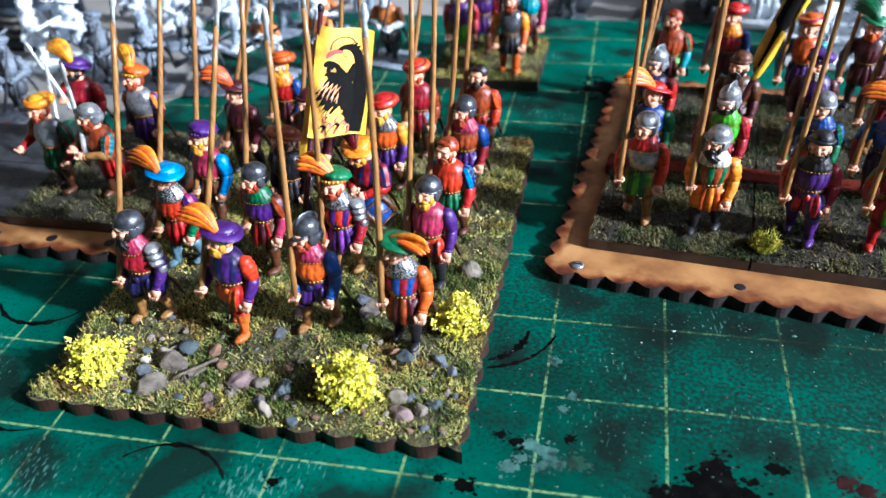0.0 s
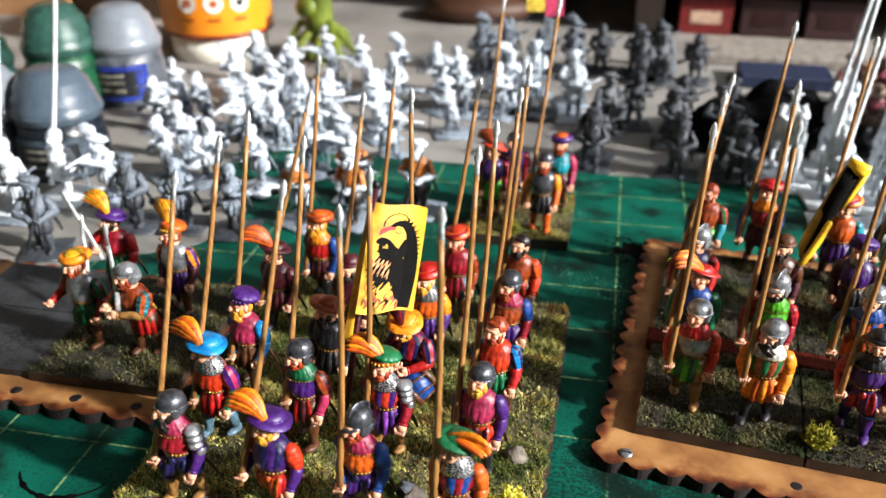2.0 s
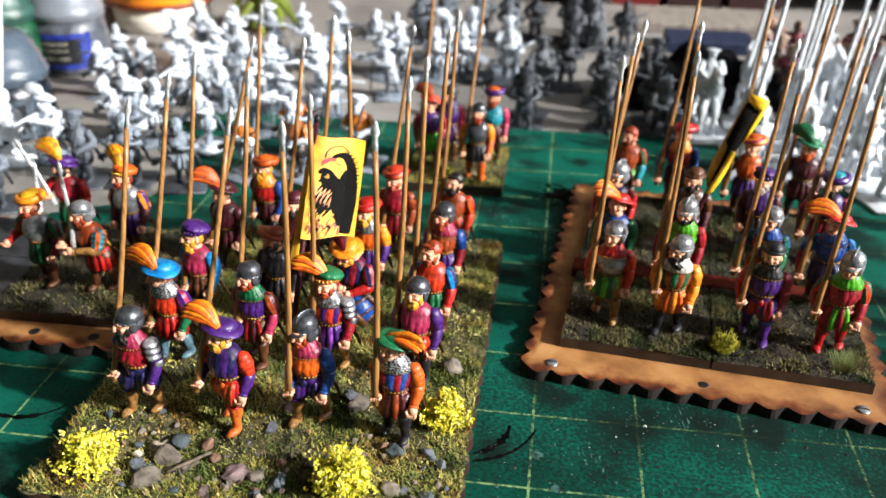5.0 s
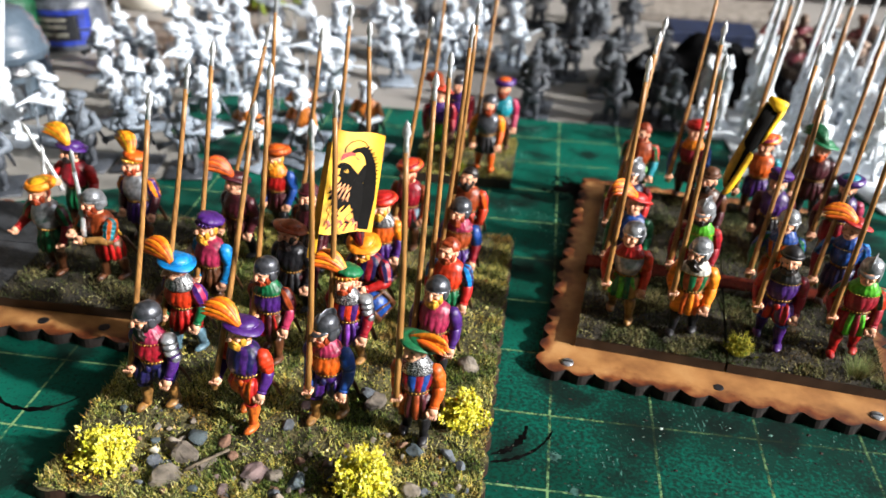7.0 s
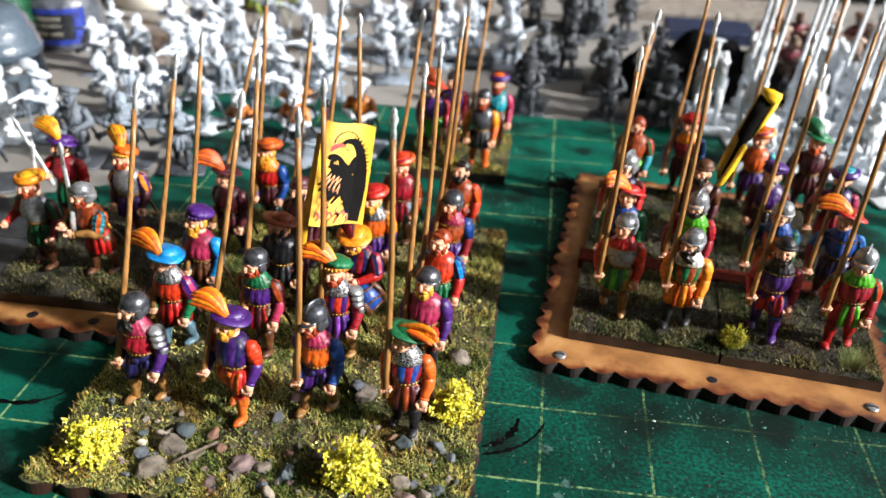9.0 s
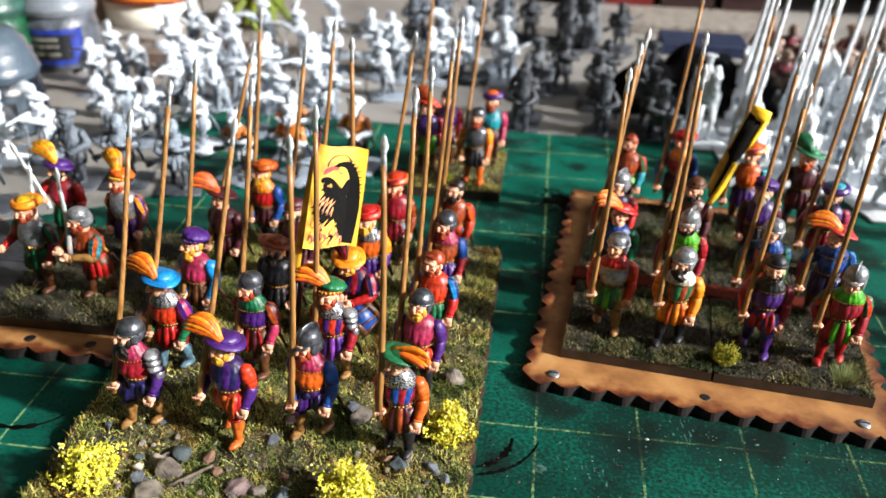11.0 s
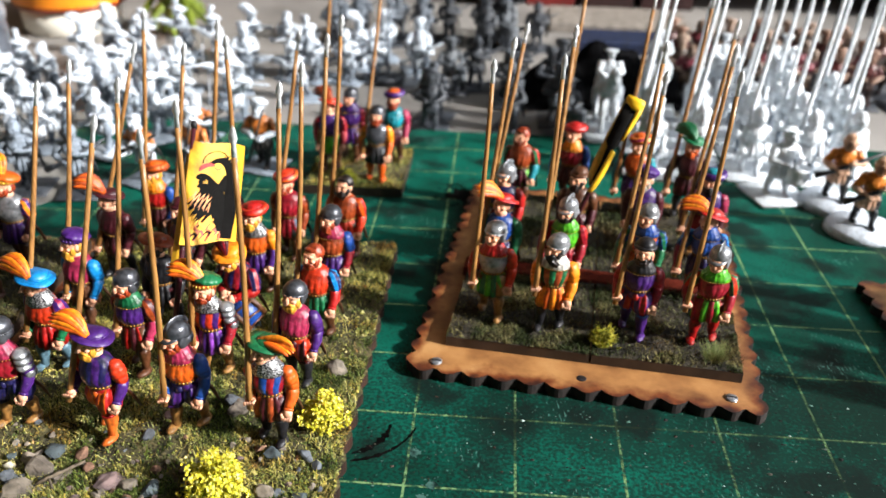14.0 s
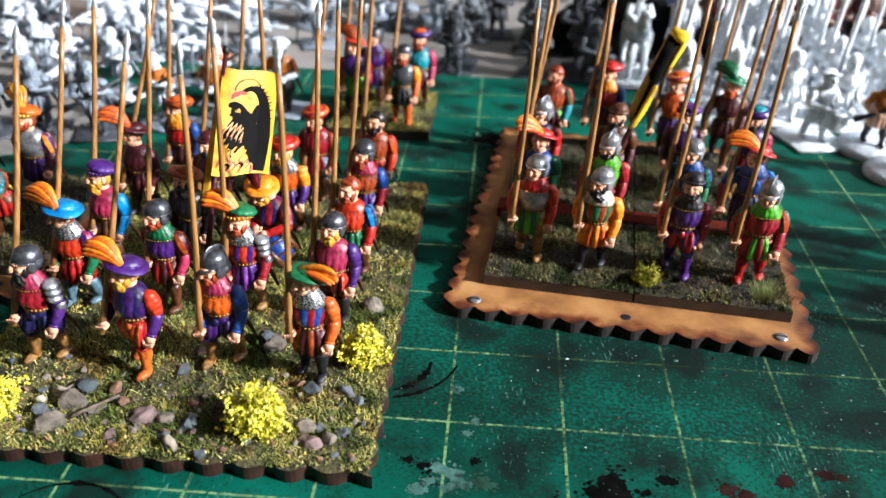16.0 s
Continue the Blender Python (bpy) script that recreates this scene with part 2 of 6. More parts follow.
# the east wall holds the window
WY0, WY1, WZ0, WZ1 = -560, 860, 160, 1640
ms = Mesh()
for b in ((X1, Y0, ZF, X1 + 60, WY0, ZC), (X1, WY1, ZF, X1 + 60, Y1, ZC), (X1, WY0, ZF, X1 + 60, WY1, WZ0), (X1, WY0, WZ1, X1 + 60, WY1, ZC)):
    box(ms, *b, WALL)
thing("wall_east", ms, "off-white wall with a window opening", "wall", "", "structure", smooth=False)
WHITE_PAINT = paint("#e6e4de", 0.4, 0, 0.05, 30.0)
ms = Mesh()
for b in ((X1 + 15, WY0, WZ0, X1 + 50, WY0 + 40, WZ1), (X1 + 15, WY1 - 40, WZ0, X1 + 50, WY1, WZ1), (X1 + 15, WY0 + 40, WZ0, X1 + 50, WY1 - 40, WZ0 + 40), (X1 + 15, WY0 + 40, WZ1 - 40, X1 + 50, WY1 - 40, WZ1)):
    box(ms, *b, WHITE_PAINT)
thing("window_1", ms, "white painted window frame in the wall", "window", "", "structure", smooth=False)

desk = new("desk")
tagged(desk, "large off-white desk covered in miniatures and paints", "desk")
ms = Mesh()
box(ms, -700, -420, -30, 800, 720, -2.2, DESK_M, 2)
part("desktop", ms, desk, smooth=False)
for lx in (-660, 700):
    for ly in (-380, 620):
        ms = Mesh()
        box(ms, lx, ly, ZF, lx + 60, ly + 60, -30, DESK_M, 2)
        part("leg", ms, desk, smooth=False)

# ---- cutting mat ----


def mat_material():
    m, nt, b = node_mat("cutting_mat_green")
    tc = nt.nodes.new("ShaderNodeTexCoord")
    sx = nt.nodes.new("ShaderNodeSeparateXYZ")
    nt.links.new(tc.outputs["Object"], sx.inputs[0])
    nl = noise_tex(nt, 700.0, 3.0)
    masks = []
    for ax in (0, 1):
        f = add(nt, "ShaderNodeMath")
        f.operation, f.inputs[1].default_value = "PINGPONG", 0.0127
        nt.links.new(sx.outputs[ax], f.inputs[0])
        w = add(nt, "ShaderNodeMath")
        w.operation, w.inputs[1].default_value, w.inputs[2].default_value = "MULTIPLY_ADD", 0.00020, 0.00022
        nt.links.new(nl.outputs[0], w.inputs[0])
        l = add(nt, "ShaderNodeMath")
        l.operation = "LESS_THAN"
        nt.links.new(f.outputs[0], l.inputs[0])
        nt.links.new(w.outputs[0], l.inputs[1])
        masks.append(l)
    mx = add(nt, "ShaderNodeMath")
    mx.operation = "MAXIMUM"
    nt.links.new(masks[0].outputs[0], mx.inputs[0])
    nt.links.new(masks[1].outputs[0], mx.inputs[1])
    # the print is worn away in flecks
    nw = noise_tex(nt, 420.0, 4.0)
    wear = ramp(nt, nw.outputs[0], [(0.40, (0.15, 0.15, 0.15)), (0.50, (1, 1, 1))])
    mw = add(nt, "ShaderNodeMath")
    mw.operation = "MULTIPLY"
    nt.links.new(mx.outputs[0], mw.inputs[0])
    nt.links.new(wear.outputs[0], mw.inputs[1])
    mx = mw
    n1, n2 = noise_tex(nt, 22.0, 6.0), noise_tex(nt, 900.0, 4.0)
    green = ramp(nt, n1.outputs[0], [(0.40, lin("#06392d")), (0.5, lin("#084c3e")), (0.62, lin("#0c5a4a"))])
    line = nt.nodes.new("ShaderNodeMix")
    line.data_type = "RGBA"
    nt.links.new(mx.outputs[0], line.inputs["Factor"])
    nt.links.new(green.outputs[0], line.inputs["A"])
    line.inputs["B"].default_value = (*lin("#6c8c5e"), 1)
    # scuffs, dried black paint and pale specks
    n3 = noise_tex(nt, 45.0, 9.0)
    dirt = ramp(nt, n3.outputs[0], [(0.505, (0, 0, 0)), (0.62, (0.85, 0.85, 0.85))])
    d1 = nt.nodes.new("ShaderNodeMix")
    d1.data_type = "RGBA"
    nt.links.new(dirt.outputs[0], d1.inputs["Factor"])
    nt.links.new(line.outputs["Result"], d1.inputs["A"])
    d1.inputs["B"].default_value = (*lin("#0b1210"), 1)
    n4, n4b = noise_tex(nt, 1000.0, 8.0), noise_tex(nt, 70.0, 4.0)
    # ground-in grime before the movement tray, with the shade there painted in
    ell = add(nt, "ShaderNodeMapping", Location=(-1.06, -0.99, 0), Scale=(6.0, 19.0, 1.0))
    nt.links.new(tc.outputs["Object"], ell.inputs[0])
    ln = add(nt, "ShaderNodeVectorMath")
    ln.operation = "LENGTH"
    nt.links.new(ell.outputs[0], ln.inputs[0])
    grime_shade = ramp(nt, ln.outputs["Value"], [(0.2, (0.25,) * 3), (1.0, (0.0,) * 3)])
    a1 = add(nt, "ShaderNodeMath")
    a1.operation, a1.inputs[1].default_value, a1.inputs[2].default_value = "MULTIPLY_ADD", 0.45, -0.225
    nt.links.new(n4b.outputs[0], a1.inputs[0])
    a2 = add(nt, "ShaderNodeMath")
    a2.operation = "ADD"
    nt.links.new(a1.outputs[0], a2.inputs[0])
    nt.links.new(grime_shade.outputs[0], a2.inputs[1])
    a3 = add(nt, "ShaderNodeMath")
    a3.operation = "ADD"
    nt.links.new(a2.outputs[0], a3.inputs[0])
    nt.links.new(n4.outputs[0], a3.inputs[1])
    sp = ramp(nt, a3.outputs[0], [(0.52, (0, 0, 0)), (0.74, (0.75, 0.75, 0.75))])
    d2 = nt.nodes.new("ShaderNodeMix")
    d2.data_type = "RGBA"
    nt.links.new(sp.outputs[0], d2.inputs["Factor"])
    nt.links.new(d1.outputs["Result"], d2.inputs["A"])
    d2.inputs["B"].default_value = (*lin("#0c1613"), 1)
    # fine pale scratches
    mp = add(nt, "ShaderNodeMapping", Scale=(1.0, 0.3, 1.0), Rotation=(0, 0, 0.9))
    nt.links.new(tc.outputs["Object"], mp.inputs[0])
    n5 = noise_tex(nt, 1500.0, 2.0, mp.outputs[0])
    n6 = noise_tex(nt, 30.0, 3.0)
    sc = add(nt, "ShaderNodeMath")
    sc.operation = "MULTIPLY"
    nt.links.new(n5.outputs[0], sc.inputs[0])
    nt.links.new(n6.outputs[0], sc.inputs[1])
    scr = ramp(nt, sc.outputs[0], [(0.365, (0, 0, 0)), (0.44, (0.55, 0.55, 0.55))])
    d3 = nt.nodes.new("ShaderNodeMix")
    d3.data_type = "RGBA"
    nt.links.new(scr.outputs[0], d3.inputs["Factor"])
    nt.links.new(d2.outputs["Result"], d3.inputs["A"])
    d3.inputs["B"].default_value = (*lin("#5f8f84"), 1)
    nt.links.new(d3.outputs["Result"], b.inputs["Base Color"])
    b.inputs["Specular IOR Level"].default_value = 0.1
    rr = ramp(nt, n1.outputs[0], [(0.3, (0.5,) * 3), (0.7, (0.65,) * 3)])
    nt.links.new(rr.outputs[0], b.inputs["Roughness"])
    bump(nt, n2.outputs[0], b, 0.25, 0.0002)
    return m


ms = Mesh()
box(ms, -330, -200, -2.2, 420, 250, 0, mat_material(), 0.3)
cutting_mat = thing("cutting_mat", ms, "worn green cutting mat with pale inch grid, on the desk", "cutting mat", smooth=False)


# ---- scalloped trays and bases ----
def plate(ms, x0, y0, x1, y1, z0, z1, period, amp, top, edge, bumpy=0.0, step=1.0):
    """A board whose four edges are scalloped; bumpy: relief of its top."""
    nx, ny = max(2, int((x1 - x0) / step)), max(2, int((y1 - y0) / step))

    def wave(s):
        return amp * (abs(math.sin(math.pi * s / period)) - 0.6) if amp else 0.0

    grid = []
    for j in range(ny + 1):
        row = []
        for i in range(nx + 1):
            u, v = i / nx, j / ny
            x, y = x0 + (x1 - x0) * u, y0 + (y1 - y0) * v
            e = 10.0
            px = x + (max(0, 1 - (x1 - x) / e) - max(0, 1 - (x - x0) / e)) * wave(y)
            py = y + (max(0, 1 - (y1 - y) / e) - max(0, 1 - (y - y0) / e)) * wave(x)
            h = 0.0
            if bumpy:
                rim = min(1.0, min(x - x0, x1 - x, y - y0, y1 - y) / 4.0)
                h = bumpy * (0.3 + rim) * (noise.noise(Vector((x * 0.07, y * 0.07, 3))) + 0.5 * noise.noise(Vector((x * 0.25, y * 0.25, 7))) + 0.25)
            row.append((px, py, z1 + h))
        grid.append(row)
    a, b = ms.slot(top), ms.slot(edge)
    o = len(ms.v)
    for row in grid:
        ms.v.extend(row)
    w = nx + 1
    for j in range(ny):
        for i in range(nx):
            ms.f.append((o + j * w + i, o + j * w + i + 1, o + (j + 1) * w + i + 1, o + (j + 1) * w + i))
            ms.m.append(a)
    rim = [j * w + i for j, i in [(0, i) for i in range(nx)] + [(j, nx) for j in range(ny)] + [(ny, i) for i in range(nx, 0, -1)] + [(j, 0) for j in range(ny, 0, -1)]]
    lo = len(ms.v)
    for r in rim:
        x, y, _ = ms.v[o + r]
        ms.v.append((x, y, z0))
    n = len(rim)
    for k in range(n):
        q = (k + 1) % n
        ms.f.append((lo + k, lo + q, o + rim[q], o + rim[k]))
        ms.m.append(b)
    ms.f.append(tuple(lo + k for k in reversed(range(n))))
    ms.m.append(b)


def relief(x, y, x0, y0, x1, y1, bumpy):
    rim = min(1.0, min(x - x0, x1 - x, y - y0, y1 - y) / 4.0)
    return bumpy * (0.3 + rim) * (noise.noise(Vector((x * 0.07, y * 0.07, 3))) + 0.5 * noise.noise(Vector((x * 0.25, y * 0.25, 7))) + 0.25)


def flock(x0, y0, x1, y1, z, bumpy, count, mat, rng, size=1.0, bald=0.0):
    """Loose blades and crumbs of scatter over a base."""
    ms = Mesh()
    a = ms.slot(mat)
    for _ in range(count):
        x, y = rng.uniform(x0, x1), rng.uniform(y0, y1)
        if bald and noise.noise(Vector((x * 0.06, y * 0.06, 11))) < bald and rng.random() < 0.8:
            continue
        h = z + relief(x, y, x0, y0, x1, y1, bumpy)
        o = len(ms.v)
        t = rng.uniform(0, 6.28)
        c, s = math.cos(t), math.sin(t)
        if rng.random() < 0.66:
            L, w, lean = rng.uniform(0.6, 2.1) * size, rng.uniform(0.07, 0.16) * size, rng.uniform(0.3, 1.7)
            ms.v += [(x - s * w, y + c * w, h - 0.1), (x + s * w, y - c * w, h - 0.1), (x + c * L * lean * 0.7, y + s * L * lean * 0.7, h + L * 0.7)]
            ms.f.append((o, o + 1, o + 2))
            ms.m.append(a)
        else:
            r = rng.uniform(0.10, 0.36) * size
            ms.v += [(x + r * c, y + r * s, h), (x - r * s, y + r * c, h + r * 0.5), (x - r * c, y - r * s, h), (x + r * s, y - r * c, h + r * 0.3), (x, y, h + r * 1.3)]
            ms.f += [(o, o + 1, o + 4), (o + 1, o + 2, o + 4), (o + 2, o + 3, o + 4), (o + 3, o, o + 4)]
            ms.m += [a] * 4
    return ms


def stone(c, r, colour, rng):
    ms = Mesh()
    bm = bmesh.new()
    bmesh.ops.create_icosphere(bm, subdivisions=3, radius=1)
    off = rng.uniform(0, 99)
    cuts = [(Vector((rng.gauss(0, 1), rng.gauss(0, 1), rng.gauss(0, 1))).normalized(), rng.uniform(0.55, 0.92)) for _ in range(9)]
    m3 = Euler((rng.uniform(-0.3, 0.3), rng.uniform(-0.3, 0.3), rng.uniform(0, 6))).to_matrix()
    for v in bm.verts:
        k = 1.12 + 0.3 * noise.noise(v.co * 1.3 + Vector((off, 0, 0)))
        for nrm, lim in cuts:
            k = min(k, lim / max(v.co.dot(nrm), 0.01))
        k += 0.05 * noise.noise(v.co * 5 + Vector((off, 5, 0)))
        p = m3 @ Vector((v.co.x * r[0] * k, v.co.y * r[1] * k, v.co.z * r[2] * k))
        ms.v.append((p.x + c[0], p.y + c[1], p.z + c[2]))
    a = ms.slot(STONES[colour])
    for f in bm.faces:
        ms.f.append(tuple(v.index for v in f.verts))
        ms.m.append(a)
    bm.free()
    return ms


def tuft(c, r, h, count, rng, flower=YELLOW, stem=STEM):
    """A dome of foam flowers on stems."""
    fl, st = Mesh(), Mesh()
    a, b = fl.slot(flower), st.slot(stem)
    for _ in range(count):
        t, q, e = rng.uniform(0, 6.28), rng.random() ** 0.5, rng.random()
        ang = e * 1.45
        k = (0.55 + 0.5 * rng.random() ** 1.5) * (1 + 0.75 * noise.noise(Vector((math.cos(t) * 2.2, math.sin(t) * 2.2, e * 4 + c[0]))))
        x, y, z = c[0] + r * k * math.cos(ang) * math.cos(t), c[1] + r * k * math.cos(ang) * math.sin(t), c[2] + h * k * math.sin(ang) + 0.6
        for _ in range(rng.randrange(4, 8)):
            o = len(fl.v)
            c1, c2 = Vector((rng.gauss(0, 1), rng.gauss(0, 1), rng.gauss(0.3, 1))).normalized(), Vector((rng.gauss(0, 1), rng.gauss(0, 1), rng.gauss(0, 1)))
            side = c1.cross(c2).normalized()
            L, w = rng.uniform(0.45, 1.15), rng.uniform(0.22, 0.46)
            base = Vector((x, y, z)) + c1 * 0.1
            nrm = c1.cross(side)
            for q in (base, base + c1 * L * 0.55 + side * w, base + c1 * L + nrm * 0.12, base + c1 * L * 0.55 - side * w, base + c1 * L * 0.5 + nrm * 0.22):
                fl.v.append(tuple(q))
            fl.f += [(o, o + 1, o + 4), (o + 1, o + 2, o + 4), (o + 2, o + 3, o + 4), (o + 3, o, o + 4)]
            fl.m += [a] * 4
        if rng.random() < 0.4:
            o = len(st.v)
            gx, gy = c[0] + (x - c[0]) * 0.3, c[1] + (y - c[1]) * 0.3
            st.v += [(gx - 0.12, gy, c[2]), (gx + 0.12, gy, c[2]), (x, y, z)]
            st.f.append((o, o + 1, o + 2))
            st.m.append(b)
    return fl, st


# ---- painted figurines ----
SKIN = paint("#d8a080", 0.5, 0, 0.16)
DSTEEL, STEEL = steel("#505258"), steel("#94969a")
LIP = paint("#8a4a38", 0.5, 0, 0.1)
GOLD = paint("#c0923a", 0.32, 0.5)
LEATHER = paint("#4a2c18", 0.5)
BLACK = paint("#17161a", 0.45)
TIP = paint("#d4d6d8", 0.3, 0.45, 0.15)


def ring_loop(m, c, rx, ry, r, mat, n=22, a0=0.0, a1=6.2832, seg=6):
    """A cord round an ellipse, or round the arc of it from a0 to a1."""
    m.tube([(c[0] + rx * math.cos(a0 + (a1 - a0) * k / n), c[1] + ry * math.sin(a0 + (a1 - a0) * k / n), c[2]) for k in range(n + 1)], [r] * (n + 1), mat, seg, side=(0, 0, 1))


def pleated(m, rows, lobes, per, mat, stripe=None, sharp=0.6):
    """A body of stacked ellipses (z, rx, ry, y, depth of pleats)."""
    n = lobes * per
    loops = []
    for z, rx, ry, y, dep in rows:
        lp = []
        for i in range(n):
            t = 2 * math.pi * i / n
            k = 1 + dep * (abs(math.sin(lobes * t / 2)) ** 0.7 - sharp)
            lp.append((rx * k * math.cos(t), y + ry * k * math.sin(t), z))
        loops.append(lp)
    m.rings(loops, mat, stripe=stripe, every=per)


def fig_legs(m, legs, boots, stride, breech):
    """Hose and boots in mid stride; breech: puffed breeches to the knee, slashed in the second colour."""
    for s in (-1, 1):
        dy = -stride * s
        hip, knee, foot = Vector((s * 1.75, 0.2, 12.4)), Vector((s * 2.2, dy * 0.62 - 0.5, 6.9)), Vector((s * 2.35, dy + (0.8 if dy > 0 else 0), 1.0))
        if breech:
            pts = [hip.lerp(knee, q) for q in (0, 0.2, 0.45, 0.7, 0.9, 1.0, 1.06)]
            m.tube(pts, [1.9, 2.5, 2.75, 2.6, 2.1, 1.55, 1.35], breech[0], 40, lobes=10, amp=0.1, stripe=breech[-1] if len(breech) > 1 else None, every=4)
            ring_loop(m, knee + Vector((0, 0, -0.2)), 1.5, 1.5, 0.3, legs[0], 14)
        else:
            m.tube([hip, hip.lerp(knee, 0.5), knee], [2.2, 2.0, 1.55], legs[0], 12, stripe=legs[-1] if len(legs) > 1 else None, every=2)
        calf = knee.lerp(foot, 0.38) + Vector((0, 0.55, 0))
        m.tube([knee, knee.lerp(foot, 0.15) + Vector((0, 0.2, 0)), calf, knee.lerp(foot, 0.72) + Vector((0, 0.25, 0)), foot], [1.35, 1.42, 1.55, 1.1, 1.0], boots, 12)
        m.ball((foot.x + s * 0.3, foot.y - 1.2, 0.62), (1.15, 2.35, 0.8), boots, 10, 6, rot=(0, 0, -s * 10))
        m.ball((foot.x + s * 0.1, foot.y + 0.2, 0.9), (1.05, 1.1, 1.1), boots, 10, 5)


def fig_hand(m, ha, d, side, grip=False):
    """A hand with thumb and fingers; grip: closed round a shaft."""
    d = d.normalized()
    x = Vector((1, 0, 0))
    w = (x - d * x.dot(d)).normalized()
    f = d.cross(w).normalized()
    f = f if f.y < 0 else -f
    m.ball(ha + d * 0.95, (1.15, 1.05, 1.3), SKIN, 10, 6)
    for k, q in enumerate((-0.85, -0.3, 0.25, 0.8)):
        a = ha + d * 1.5 + w * q
        bend = 1.0 if grip else 0.45
        m.tube([a, a + d * (1.0 - 0.4 * bend) + f * 0.55 * bend, a + d * (1.55 - 1.1 * bend) + f * (1.1 * bend)], [0.42, 0.38, 0.28], SKIN, 6)
    m.tube([ha + d * 0.7 - w * side * 0.9, ha + d * 1.5 - w * side * 1.15 + f * 0.6, ha + d * 2.0 - w * side * 0.7 + f * 0.8], [0.48, 0.42, 0.3], SKIN, 6)


def fig_arm(m, sh, el, ha, up, fore, puff, rings, side, grip=False):
    sh, el, ha = Vector(sh), Vector(el), Vector(ha)
    n = 13
    top = sh + Vector((-0.75 * side, 0, 0.75))
    pts = [top] + [sh.lerp(el, k / (n - 1)) for k in range(n)]
    rad = [puff * 0.42]
    for k in range(n):
        q = k / (n - 1)
        r = puff * (0.80 + 0.2 * math.sin(math.pi * min(1.0, q * 1.15 + 0.12)))
        if rings:
            r *= 1 - 0.11 * (k % 3 == 2)
        rad.append(r * (0.86 if q > 0.96 else 1.0))
    if len(up) > 1:
        m.tube(pts, rad, up[0], 40, lobes=10, amp=0.055, stripe=up[-1], every=4)
    else:
        m.tube(pts, rad, up[0], 20, lobes=5, amp=0.03)
    m.ball(el, (1.25, 1.3, 1.25), fore, 10, 6)
    mid = el.lerp(ha, 0.5) + Vector((0.15 * side, 0.1, 0))
    m.tube([el, el.lerp(ha, 0.2), mid, el.lerp(ha, 0.8), ha], [1.3, 1.38, 1.25, 1.05, 0.95], fore, 14, lobes=4, amp=0.03)
    d = (ha - el).normalized()
    m.tube([ha - d * 0.35, ha, ha + d * 0.3], [1.0, 1.18, 1.0], fore, 12)
    fig_hand(m, ha, d, side, grip)


def plume(m, root, way, col, col2, n=6, length=8.6, fan=0.75):
    """A bundle of curling ostrich feathers, narrow at the root and broad at the tip."""
    root, way = Vector(root), Vector(way).normalized()
    side = way.cross(Vector((0, -0.72, 0.69))).normalized()
    side = side if side.z > 0 else -side
    front = side.cross(way).normalized()
    for k in range(n):
        s = (k - (n - 1) / 2) / ((n - 1) / 2)
        pts, rad = [], []
        for i in range(9):
            q = i / 8
            pts.append(root + way * (length * q * (1 - 0.12 * abs(s))) + side * (s * (0.3 + 2.0 * fan * math.sin(q * 1.8) ** 1.2) + fan * (1.5 * math.sin(q * 2.5) - 1.6 * q ** 3)) + front * (0.6 * math.cos(s * 1.5) * math.sin(q * 3)))
            rad.append((0.28, 0.42, 0.56, 0.66, 0.72, 0.7, 0.6, 0.42, 0.1)[i])
        m.tube(pts, rad, col if k % 2 else col2, 10, 1.0, lobes=5, amp=0.07)


